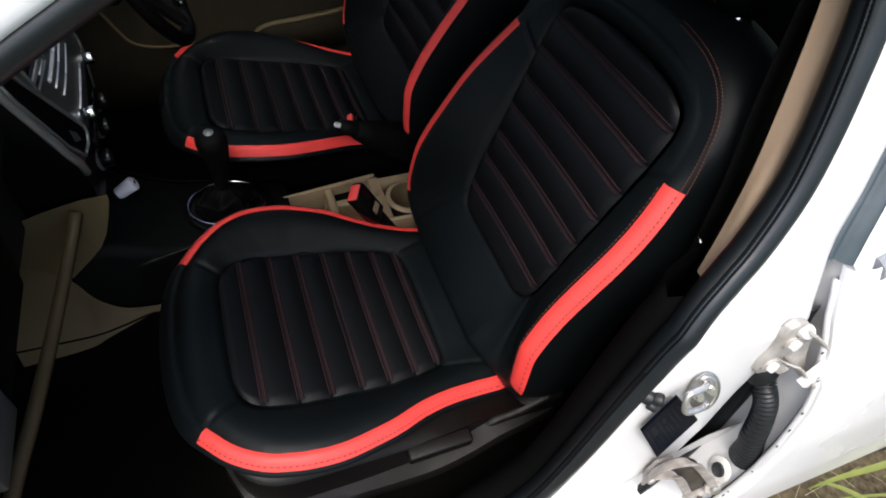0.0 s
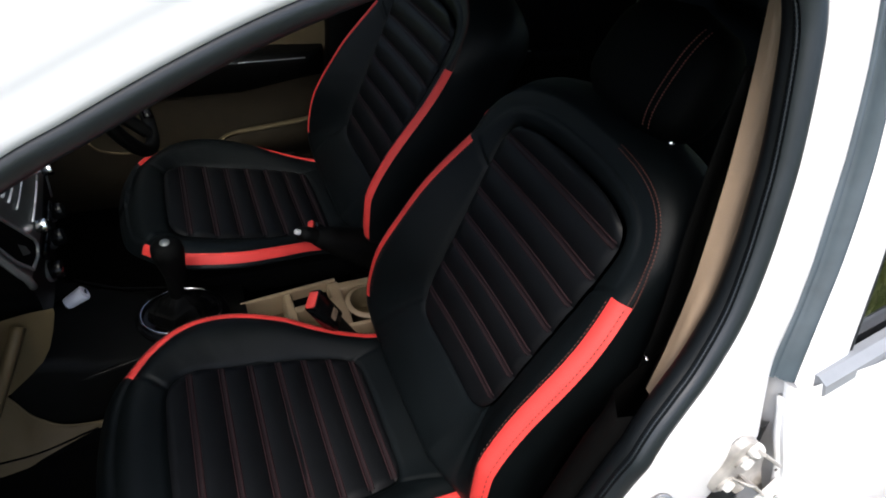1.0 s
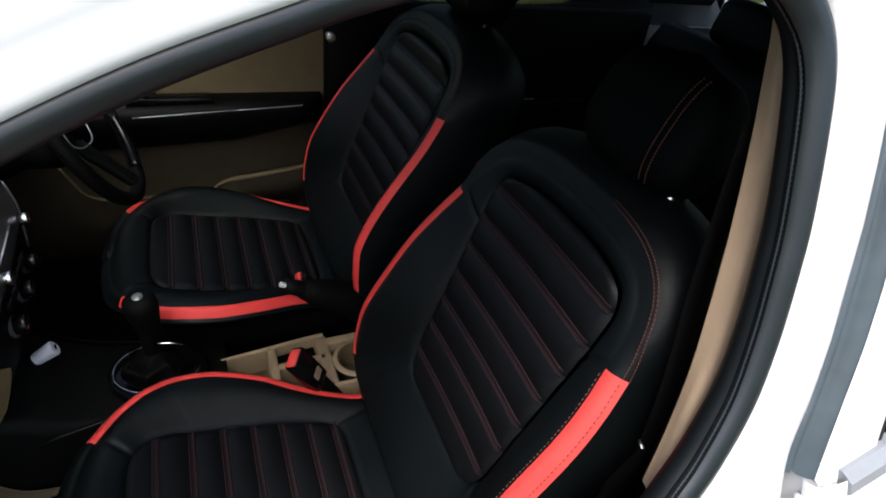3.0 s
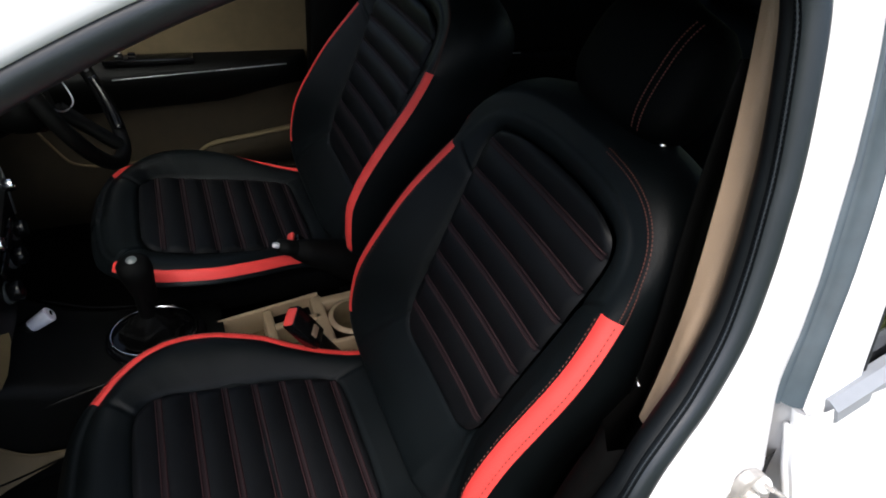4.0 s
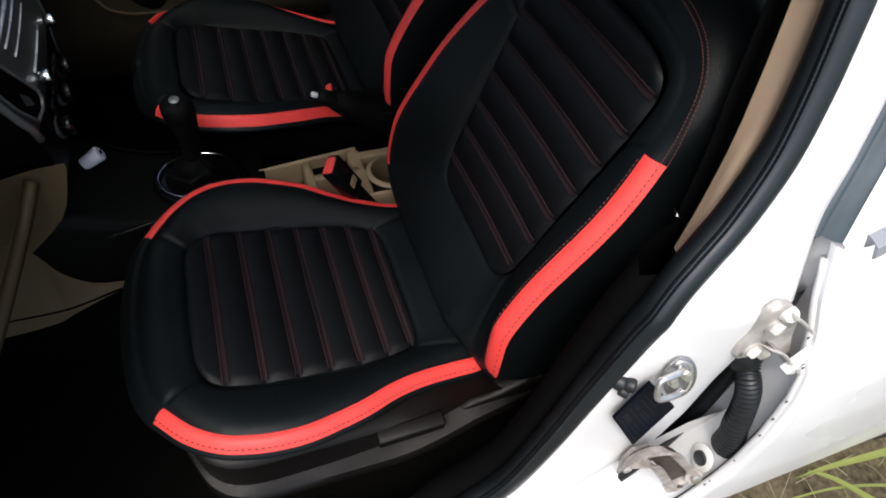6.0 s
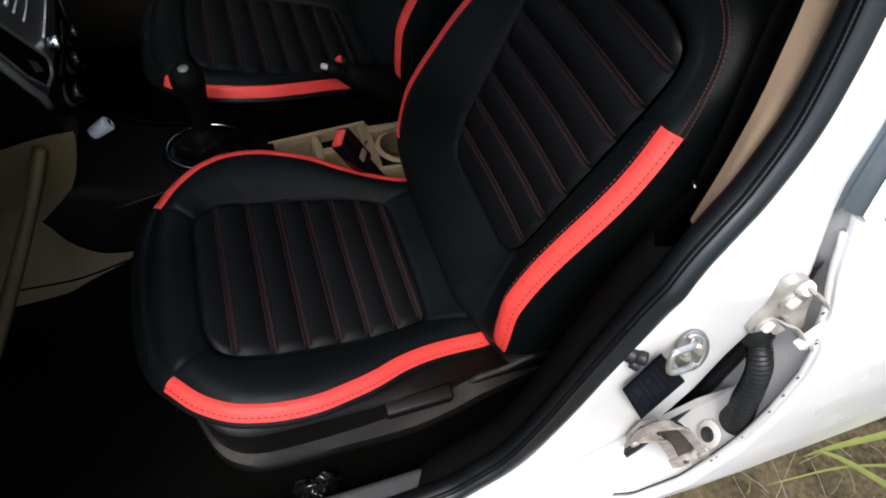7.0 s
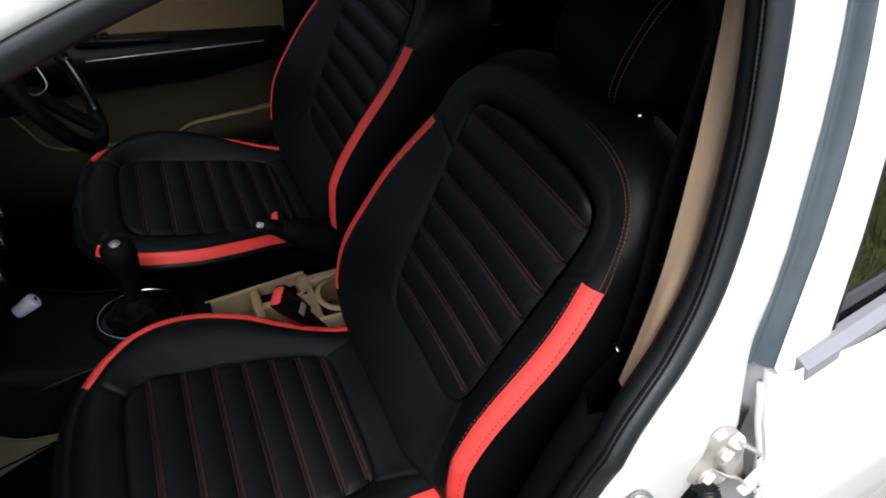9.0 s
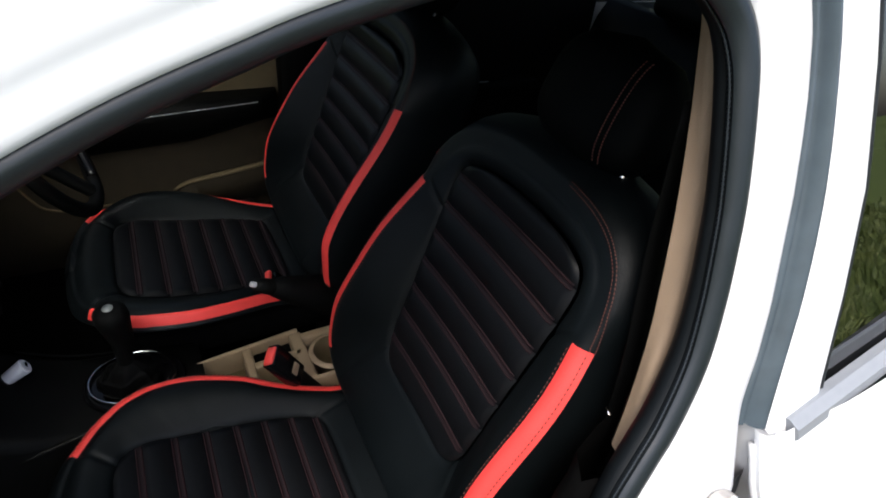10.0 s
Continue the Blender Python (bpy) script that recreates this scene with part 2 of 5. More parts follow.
def prism(name, outline, y0, y1, mat, parent=None, label="", bevel=0.003, axis="y", seg=2):
    """An outline in x and z, pushed through from y0 to y1 (or in x and y, from z0 to z1)."""
    bm = bmesh.new()
    put = (lambda a, b, c: (a, c, b)) if axis == "y" else ((lambda a, b, c: (a, b, c)) if axis == "z" else (lambda a, b, c: (c, a, b)))
    lo = [bm.verts.new(put(a, b, y0)) for a, b in outline]
    hi = [bm.verts.new(put(a, b, y1)) for a, b in outline]
    n = len(outline)
    bm.faces.new(lo)
    bm.faces.new(hi[::-1])
    for i in range(n):
        bm.faces.new((lo[i], hi[i], hi[(i + 1) % n], lo[(i + 1) % n]))
    bmesh.ops.recalc_face_normals(bm, faces=bm.faces)
    if bevel:
        bmesh.ops.bevel(bm, geom=bm.edges[:], offset=bevel, segments=seg, profile=0.5, affect="EDGES", clamp_overlap=True)
    ob = part(name, bm, mat, parent, label)
    for p in ob.data.polygons:
        p.use_smooth = True
    ob.data.set_sharp_from_angle(angle=radians(35))
    return ob


# ---------------------------------------------------------------- seats
def half_polar(points, centre, n=12):
    """Radius by angle of a half outline (s, w), from its low end to its high end."""
    P = np.array(spline(points, n))
    ang = np.arctan2(P[:, 1], P[:, 0] - centre)
    rad = np.hypot(P[:, 0] - centre, P[:, 1])
    order = np.argsort(ang)
    return lambda th: float(np.interp(abs(th), ang[order], rad[order]))


def pad(parent, place, centre, inner, outer, h_inner, h_outer, strip, strip_w, strip_drop, flutes, depth, seams, bulge, tuck, names, edge_thread, shoulder=None, K=440):
    """A stitched pad: fluted insert, padded border, coloured strip on both flanks and side walls.
    place(s, v, h) gives the point in the seat; strip is the span of s with the coloured band."""
    r_in, r_out = half_polar(inner, centre), half_polar(outer, centre)
    ths = [-math.pi + 2 * math.pi * (k + 0.5) / K for k in range(K)]
    s_lo, s_hi = inner[0][0], inner[-1][0]
    w_poly = np.array(spline(inner, 16))

    def half_width(s):
        return float(np.interp(s, w_poly[:, 0], w_poly[:, 1]))

    def relief(s):
        d = 1.0
        f = [s_lo - 0.03] + list(flutes) + [s_hi + 0.03]
        for a, b in zip(f, f[1:]):
            if a <= s <= b:
                t = (s - a) / (b - a)
                d = math.sin(math.pi * min(1, max(0, t))) ** 0.62
        return 0.0080 * d

    # insert, rows across the pad
    cuts = sorted(set([round(float(x), 5) for x in np.linspace(s_lo, s_hi, 120)] + [f + e for f in flutes for e in (-0.0012, 0.0, 0.0012)]))
    rows = []
    for s in cuts:
        w = max(0.0005, half_width(s))
        row = []
        for j in range(41):
            q = -1 + 2 * j / 40
            edge = 1 - 0.75 * max(0.0, (abs(q) - 0.90) / 0.10) ** 2
            ends = min(1.0, (s - s_lo) / 0.012, (s_hi - s) / 0.012)
            ends = max(0.0, ends) ** 0.5
            h = h_inner(s, q * w) - 0.004 + (relief(s) + 0.002) * min(edge, 0.35 + 0.65 * ends)
            row.append(place(s, q * w, h))
        rows.append(row)
    grid(names[0], rows, INSERT, parent, "quilted black insert")

    # border and side walls
    rings, kinds = [], []
    for i in range(17):
        t = i / 16
        ring = []
        for th in ths:
            ri, ro = r_in(th), r_out(th)
            c, sn = math.cos(th), math.sin(th)
            r = ri + (ro - ri) * t
            s, v = centre + r * c, r * sn
            hi = h_inner(centre + ri * c, ri * sn) - 0.004
            ho = h_outer(centre + ro * c)
            h = hi + (ho - hi) * (t ** 0.9) + bulge * math.sin(math.pi * t ** 1.5) ** 0.8
            h -= 0.007 * math.exp(-((r - ri) / 0.005) ** 2)
            for a in seams:
                arc = (abs(th) - (a[0] + (a[1] - a[0]) * t)) * r
                h -= 0.004 * math.exp(-(arc / 0.0045) ** 2) * (1 - t ** 8)
            ring.append((s, v, h))
        rings.append(ring)
        kinds.append("border")
    base = rings[-1]
    nrm = []
    for k in range(K):
        a, b = base[k - 1], base[(k + 1) % K]
        d = np.array([b[1] - a[1], a[0] - b[0]])
        nrm.append(d / (np.linalg.norm(d) + 1e-9))

    def flat_top(q):
        """Above the coloured strip the border runs level to its seam."""
        return 1 - 0.85 * min(1.0, max(0.0, (q - strip[1]) / 0.05)) if shoulder else 1.0

    for i in range(1, 6):
        t = i / 5
        rings.append([(p[0] + n[0] * strip_w * t, p[1] + n[1] * strip_w * t,
                       p[2] - strip_drop * flat_top(p[0]) * t ** 1.5 + 0.004 * flat_top(p[0]) * math.sin(math.pi * t)) for p, n in zip(base, nrm)])
        kinds.append("strip")
    rim = rings[-1]
    for i in range(1, 9):
        t = i / 8
        ring = []
        for p, n in zip(rim, nrm):
            swell = 0.007 * math.sin(math.pi * min(1, t * 1.3))
            if shoulder:
                k = min(1.0, max(0.0, (p[0] - shoulder[0]) / (shoulder[1] - shoulder[0])))
                swell += shoulder[2] * k * k * (3 - 2 * k) * math.sin(math.pi * min(1, t * 0.80)) ** 0.9
            out = swell - tuck * t * t
            low = p[2] + (-depth - p[2]) * t if depth < 0 else p[2] - depth * t
            dip = 0.003 * math.exp(-((t - 0.06) / 0.05) ** 2)
            ring.append((p[0] + n[0] * (out - dip), p[1] + n[1] * (out - dip), low))
        rings.append(ring)
        kinds.append("side")
    V = [place(*p) for r in rings for p in r]
    faces = {"cover": [], "near": [], "far": []}
    for i in range(len(rings) - 1):
        for k in range(K):
            q = (i * K + k, i * K + (k + 1) % K, (i + 1) * K + (k + 1) % K, (i + 1) * K + k)
            s = base[k][0]
            key = "cover"
            if kinds[i + 1] == "strip" and strip[0] <= s <= strip[1]:
                key = "near" if base[k][1] < 0 else "far"
            faces[key].append(q)
    faces["cover"].append(tuple((len(rings) - 1) * K + k for k in range(K)))
    for key, nm, mat, lab in (("cover", names[1], LEATHER, "smooth black cover"), ("near", names[2], RED, "bright red side strip"), ("far", names[2], RED, "bright red side strip")):
        used = sorted({i for f in faces[key] for i in f})
        back = {o: n for n, o in enumerate(used)}
        link(nm, [V[i] for i in used], [tuple(back[i] for i in f) for f in faces[key]], mat, parent, lab)

    # stitches: along the flutes and along both edges of the strip
    quads, pts = [], []

    def stitch(a, b, up, w):
        a, b, up = Vector(a), Vector(b), Vector(up)
        side = (b - a).cross(up).normalized() * w
        lift = up.normalized() * 0.0008
        i = len(pts)
        pts.extend([a - side, b - side, b + side, a + side, a + lift, b + lift])
        quads.extend([(i, i + 1, i + 5, i + 4), (i + 4, i + 5, i + 2, i + 3)])

    O0, Oh = Vector(place(0, 0, 0)), Vector(place(0, 0, 1))
    up = Oh - O0
    for f in flutes:
        w = half_width(f) * 0.93
        for off in (-0.0045, 0.0045):
            v = -w
            while v < w:
                h1 = h_inner(f, v) - 0.002 + relief(f + off) + 0.0022
                stitch(place(f + off, v, h1), place(f + off, v + 0.0046, h1), up, 0.0012)
                v += 0.006
    tagged(link(names[3], pts, quads, THREAD_DARK, parent, "dark red thread", smooth=False), kind="stuff")
    for f in flutes:
        w = half_width(f) * 0.975
        rows = []
        for e, d in ((-0.0062, -0.0012), (-0.0052, 0.0012), (-0.0030, 0.0019), (0.0, 0.0010), (0.0030, 0.0019), (0.0052, 0.0012), (0.0062, -0.0012)):
            rows.append([place(f + e, v, h_inner(f, v) - 0.002 + relief(f + e) + d) for v in np.linspace(-w, w, 36)])
        grid("seam_tape", rows, SEAM, parent, "dark maroon stitched seam")
    quads, pts = [], []
    back = names[0] == "backrest_insert"
    for ring, lo, hi in ((rings[15], strip[0], strip[1]), (rings[20], strip[0], strip[1]), (rings[20], strip[1], strip[1] + 0.15), (rings[21], strip[1], strip[1] + 0.15)):
        if (hi > strip[1] and not back) or (hi <= strip[1] and not edge_thread) or (ring is rings[15] and not back):
            continue
        for side_sign in (-1, 1):
            idx = [k for k in range(K) if (base[k][1] > 0) == (side_sign > 0) and lo <= base[k][0] <= hi and (hi <= strip[1] or base[k][1] < -0.05)]
            P = [np.array(ring[k]) for k in idx]
            for a, b in list(zip(P, P[1:]))[::2 if hi <= strip[1] else 1]:
                L = np.linalg.norm(b - a)
                if L > 0.05:
                    continue
                a2 = a + (b - a) * 0.10
                b2 = a + (b - a) * (1.1 if hi <= strip[1] else 0.75)
                n2 = np.array([0, side_sign * 0.0009, 0.0009])
                stitch(place(*(a2 + n2)), place(*(b2 + n2)), up, 0.0009)
    if pts:
        tagged(link(names[3], pts, quads, THREAD, parent, "red thread along the seams", smooth=False), kind="stuff")
    return rings


def front_seat(recline, label, flank, ahead=0.0, band=1.0, lift=0.0, strip_drop=0.013):
    seat = empty("front_seat", label, "car seat", "front seats")
    # cushion: s runs to the rear, h is up
    inner = [(-0.447, 0), (-0.446, 0.06), (-0.444, 0.105), (-0.430, 0.142), (-0.398, 0.161), (-0.34, 0.166), (-0.2, 0.163),
             (-0.135, 0.155), (-0.098, 0.146), (-0.080, 0.130), (-0.075, 0.07), (-0.075, 0)]
    outer = [(-0.530, 0), (-0.527, 0.06), (-0.518, 0.12), (-0.503, 0.158), (-0.484, 0.184), (-0.455, 0.218), (-0.417, 0.246), (-0.379, 0.260),
             (-0.339, 0.266), (-0.297, 0.265), (-0.253, 0.256), (-0.207, 0.243), (-0.157, 0.222), (-0.103, 0.206), (-0.042, 0.196),
             (0.02, 0.190), (0.055, 0.165), (0.07, 0.10), (0.072, 0)]
    hs = [-0.53, -0.5, -0.467, -0.417, -0.379, -0.339, -0.297, -0.253, -0.207, -0.157, -0.103, -0.042, 0.02, 0.07]
    hz = [0.548, 0.561, 0.569, 0.578, 0.581, 0.579, 0.574, 0.567, 0.558, 0.543, 0.526, 0.508, 0.497, 0.490]
    ix = [-0.45, -0.389, -0.339, -0.288, -0.237, -0.19, -0.14, -0.08]
    iz = [0.560, 0.554, 0.542, 0.533, 0.526, 0.519, 0.512, 0.504]
    o_s, o_v = [p[0] for p in outer[:16]], [p[1] for p in outer[:16]]

    def on_cushion(s, v, h):
        # the strip of the driver's seat rolls up onto the far bolster towards the rear
        edge = min(1.0, max(0.0, (v - float(np.interp(s, o_s, o_v))) / 0.012)) if flank < 0 else 0.0
        return (s, v, h + lift - 4.4 * lift * v + edge * float(np.interp(s, [-0.48, -0.43, -0.25, -0.14, 0.0], [0.010, -0.020, -0.020, 0.008, 0.020])))

    pad(seat, on_cushion, -0.25, inner, outer,
        lambda s, v: float(np.interp(s, ix, iz)) + 0.15 * v * v, lambda s: float(np.interp(s, hs, hz)),
        (-0.494, 0.03), 0.023 * band, strip_drop, [-0.402, -0.345, -0.292, -0.239, -0.188, -0.138, -0.092], 0.022,
        [(2.52, 2.52), (0.74, 0.52)], 0.014, 0.012, ("cushion_insert", "cushion_cover", "cushion_strip", "stitching"), flank > 0)
    # backrest: s runs up the back, h is towards the sitter
    S, C = math.sin(radians(recline)), math.cos(radians(recline))
    inner = [(0.082, 0), (0.083, 0.06), (0.087, 0.105), (0.105, 0.134), (0.15, 0.148), (0.24, 0.154), (0.34, 0.162), (0.42, 0.168), (0.470, 0.168), (0.500, 0.154),
             (0.514, 0.122), (0.521, 0.08), (0.524, 0.03), (0.524, 0)]
    outer = [(-0.03, 0), (-0.028, 0.1), (-0.022, 0.19), (-0.008, 0.232), (0.004, 0.245), (0.035, 0.251), (0.106, 0.248), (0.161, 0.245), (0.212, 0.243), (0.26, 0.243),
             (0.304, 0.242), (0.345, 0.238), (0.384, 0.231), (0.422, 0.222), (0.470, 0.211), (0.510, 0.192), (0.536, 0.160), (0.551, 0.118), (0.558, 0.07), (0.560, 0.03), (0.560, 0)]
    def in_back(s, v, h):
        # towards the near foot the strip draws back round the cushion
        h -= float(np.interp(s, [-0.03, 0.0, 0.035, 0.106], [0.025, 0.021, 0.012, 0.002])) * min(1.0, max(0.0, (-v - 0.12) / 0.08))
        return (0.025 - ahead + S * s - C * h, v + 0.003 - 0.013 * (1 - min(1.0, (v / 0.22) ** 2)), 0.56 + C * s + S * h)

    bs = [-0.03, 0.0, 0.035, 0.106, 0.161, 0.212, 0.26, 0.304, 0.345, 0.384, 0.422, 0.47, 0.55, 0.6]
    bn = [0.035, 0.050, 0.061, 0.078, 0.077, 0.070, 0.062, 0.052, 0.040, 0.030, 0.021, 0.014, 0.004, -0.012]
    pad(seat, in_back, 0.29, inner, outer,
        lambda s, v: 0.25 * v * v, lambda s: sum(float(np.interp(s + d, bs, bn)) for d in (-0.024, -0.012, 0.0, 0.012, 0.024)) / 5,
        (0.008, 0.428), 0.030 * band, 0.012 * band, [0.135, 0.195, 0.250, 0.307, 0.363, 0.420, 0.478], 0.165,
        [(0.98, 0.98), (2.47, 2.60)], 0.004, 0.018, ("backrest_insert", "backrest_cover", "backrest_strip", "stitching"), flank > 0, (0.40, 0.56, 0.042))

    def on_back(s, v, h):
        return Vector((0.025 - ahead + S * s - C * h, v, 0.56 + C * s + S * h))

    def on_rest(s, v, h):
        return on_back(s - 0.018, v - 0.004, h - 0.020)

    # head restraint on two posts
    rows = []
    for i in range(13):
        t = i / 12
        s = 0.622 + 0.19 * t
        k = (1 - abs(2 * t - 1) ** 3.2) ** 0.45 if 0 < t < 1 else 0.02
        row = []
        for j in range(32):
            a = 2 * math.pi * j / 32
            ca, sa = math.cos(a), math.sin(a)
            row.append(on_rest(s, 0.124 * k * math.copysign(abs(ca) ** 0.6, ca) * (1 - 0.12 * t), -0.035 + 0.055 * k * math.copysign(abs(sa) ** 0.7, sa)))
        rows.append(row)
    rest = grid("headrest", rows, LEATHER_SHADED, seat, "black padded headrest", close_v=True)
    pts, quads = [], []
    for off in (-0.006, 0.006):
        for j in range(34):
            t0 = 0.12 + 0.76 * j / 34
            t1 = t0 + 0.014
            q = []
            for t in (t0, t1):
                s = 0.622 + 0.19 * t
                k = (1 - abs(2 * t - 1) ** 3.2) ** 0.45
                q.append(on_rest(s, -0.066 - 0.006 * (2 * t - 1) ** 2 + off, -0.035 + 0.0545 * k))
            i = len(pts)
            d = Vector((-0.0012, 0, 0.0))
            e = Vector((0, 0.0012, 0))
            pts += [q[0] + d - e, q[1] + d - e, q[1] + d + e, q[0] + d + e]
            quads.append((i, i + 1, i + 2, i + 3))
    tagged(link("stitching", pts, quads, THREAD, rest, "red double seam on the headrest", smooth=False), kind="stuff")
    for v in (-0.07, 0.07):
        rod("headrest_post", on_back(0.58, v * 1.28, -0.060), on_back(0.68, v * 1.28, -0.060), 0.005, GLOSS_BLACK, seat, "black post")
        rod("post_collar", on_back(0.622, v * 1.28, -0.060), on_back(0.625, v * 1.28, -0.060), 0.009, CHROME if v < 0 and flank > 0 else BLACK, seat)

    # plastic side trim with its lever, towards the door
    secs = []
    k = -flank
    for x, ys, step, yl, low, b in ((p[0], p[1], p[2] - 0.009 * min(1.0, max(0.0, (-0.05 - p[0]) / 0.15)), p[3], p[4] - 0.020 * min(1.0, max(0.0, (-0.02 - p[0]) / 0.2)), p[5]) for p in ((-0.482, 0.282, 0.548, 0.296, 0.470, 0.085), (-0.455, 0.284, 0.544, 0.299, 0.440, 0.030), (-0.404, 0.284, 0.538, 0.300, 0.432, 0.0),
                                    (-0.305, 0.283, 0.522, 0.300, 0.416, 0.0), (-0.187, 0.276, 0.503, 0.300, 0.404, 0.0), (-0.127, 0.272, 0.498, 0.300, 0.404, 0.0),
                                    (-0.072, 0.266, 0.494, 0.297, 0.415, 0.0), (-0.02, 0.262, 0.488, 0.292, 0.430, 0.0), (0.04, 0.258, 0.480, 0.285, 0.436, 0.0), (0.10, 0.250, 0.472, 0.275, 0.436, 0.0))):
        up_ = float(np.interp(x, [-0.3, -0.19, -0.1, 0.0], [0.015, 0.010, 0.0, -0.006]))
        sec = [(0.200, step + up_ - 0.004), (ys - 0.030, step + up_), (ys - 0.008, step + 0.5 * up_ + 0.001), (ys - 0.001, step + 0.002), (ys, step), (ys - 0.002, step - 0.003), (ys - 0.008, step - 0.005), (ys - 0.009, step - 0.016),
               (ys - 0.008, 0.5 * (step + low) + 0.010), (ys - 0.006, low + 0.031), (yl - 0.005, low + 0.025), (yl + 0.001, low + 0.016), (yl + 0.001, low + 0.008), (yl - 0.006, low + 0.001), (yl - 0.016, low), (0.24, low + 0.008)]
        secs.append([Vector((x, k * (y - b), z)) for y, z in sec])
    rows = [list(r) for r in zip(*[spline([s[j] for s in secs], 4) for j in range(len(secs[0]))])]
    side = grid("side_trim", rows, BROWN_BLACK, seat, "moulded dark plastic side trim")
    side.data.set_sharp_from_angle(angle=radians(38))
    box("recliner_lever", (-0.136, flank * -0.281, 0.482), (0.116, 0.026, 0.028), BROWN_BLACK, side, "dark plastic lever", 0.005, (6 * flank, -2, 0), 3)
    prism("hinge_cover", [(-0.05, 0.445), (-0.02, 0.468), (0.03, 0.474), (0.08, 0.500), (0.12, 0.50), (0.12, 0.45), (0.02, 0.42)], *sorted((flank * -0.268, flank * -0.22)), BROWN_BLACK, seat, "", 0.01, seg=3)
    if flank > 0:
        loop = [on_back(q, w, h) for q, w, h in spline([(0.446, 0.248, -0.010), (0.468, 0.262, -0.012), (0.492, 0.256, -0.022), (0.502, 0.236, -0.034)], 4)]
        sweep("pull_tab", loop, [(-0.009, -0.002), (0.009, -0.002), (0.009, 0.002), (-0.009, 0.002)], RED, seat, "red fabric tab on the shoulder", up=(0, 1, 0))
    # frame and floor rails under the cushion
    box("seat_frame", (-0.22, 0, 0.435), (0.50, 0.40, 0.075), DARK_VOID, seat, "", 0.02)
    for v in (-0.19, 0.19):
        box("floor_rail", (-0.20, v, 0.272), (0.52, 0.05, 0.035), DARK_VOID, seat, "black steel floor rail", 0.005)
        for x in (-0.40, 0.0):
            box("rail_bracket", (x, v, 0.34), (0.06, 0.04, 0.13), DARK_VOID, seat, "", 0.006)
    return seat


near_seat = front_seat(20.3, "black leatherette front passenger seat with bright red side strips", 1)
near_seat.location = (0, -0.015, 0)
driver_seat = front_seat(21.1, "black leatherette driver seat with red side strips behind the console", -1, 0.021, 0.7, 0.008, 0.019)
driver_seat.location = (0.041, 0.649, 0.044)


# ---------------------------------------------------------------- car body
def body_y(z):
    """How far out the side of the body stands at a height."""
    return float(np.interp(z, [0.2, 0.95, 1.45], [-0.445, -0.445, -0.295]))


APERTURE = [(-0.90, 0.405), (-0.55, 0.402), (-0.30, 0.405), (-0.134, 0.420), (-0.070, 0.468), (-0.022, 0.535), (0.008, 0.660), (0.029, 0.800), (0.043, 0.886), (0.054, 0.940), (0.072, 0.978), (0.094, 1.008),
            (0.122, 1.045), (0.151, 1.102), (0.165, 1.160), (0.171, 1.215), (0.173, 1.262), (0.168, 1.330), (0.159, 1.378), (0.137, 1.414), (0.09, 1.444), (0.0, 1.455), (-0.08, 1.444),
            (-0.187, 1.417), (-0.24, 1.400), (-0.294, 1.381), (-0.345, 1.359), (-0.400, 1.332), (-0.458, 1.302), (-0.68, 1.175), (-0.85, 1.085), (-0.98, 0.95), (-1.02, 0.80), (-1.00, 0.60), (-0.97, 0.46)]
LOOP = spline(APERTURE + [APERTURE[0]], 6)[:-1]


def ring_at(inset, y_off, y_gain=0.0):
    """The aperture's loop, moved inwards by inset and across by y_off."""
    out = []
    n = len(LOOP)
    for i in range(n):
        a, b = LOOP[i - 2], LOOP[(i + 2) % n]
        d = np.array([b[0] - a[0], b[1] - a[1]])
        d /= np.linalg.norm(d)
        nx, nz = -d[1], d[0]
        x, z = LOOP[i][0] + nx * inset, LOOP[i][1] + nz * inset
        out.append(Vector((x, body_y(LOOP[i][1]) + y_off, z)))
    return out


# rubber seal round the door opening: an outer bulb, a textured lip and an inner flange
SEAL_SECTION = [(-0.003, -0.001), (0.000, -0.006), (0.006, -0.0100), (0.013, -0.0098), (0.0195, -0.0068), (0.0230, -0.0040), (0.0240, -0.001), (0.0232, 0.0015), (0.0238, 0.0035), (0.0244, 0.006), (0.0225, 0.0085), (0.0240, 0.012), (0.0236, 0.018), (0.019, 0.025), (0.012, 0.031), (0.002, 0.035), (-0.003, 0.02)]
seal = empty("door_seal", "black rubber seal round the door opening", "door seal")


def seal_ring(p, q):
    """A line of the seal's section round the opening; along the sloping front pillar the section is slimmer."""
    base_ring, slim_ring = ring_at(p, q), ring_at(p * 0.8, q * 0.42 if q > 0 else q)
    return [a.lerp(b, float(np.interp(i, [124, 138, 184, 196], [0, 1, 1, 0]))) for i, (a, b) in enumerate(zip(base_ring, slim_ring))]


for nm, i0, i1, lab, smat in (("seal_bulb", 0, 7, "smooth outer rubber bulb", SEAL_BULB), ("seal_bead", 6, 11, "ribbed bead between the lips", SEAL_LIP), ("seal_lip", 10, 17, "inner rubber lip", SEAL_LIP)):
    sec = SEAL_SECTION[i0:i1] + ([SEAL_SECTION[0]] if i1 == 17 else [])
    grid(nm, list(zip(*[seal_ring(p, q) for p, q in sec])), smat, seal, lab, close_u=True)

# fine ribs along the bead, where the seal runs up the pillar
bead = [p for p in ring_at(0.0242, 0.003)[8 * 6:20 * 6]]
steps = [0.0]
for a, b in zip(bead, bead[1:]):
    steps.append(steps[-1] + (b - a).length)
ribs = []
for d in np.arange(0.0, steps[-1], 0.0022):
    ribs.append(Vector([float(np.interp(d, steps, [p[k] for p in bead])) for k in range(3)]))
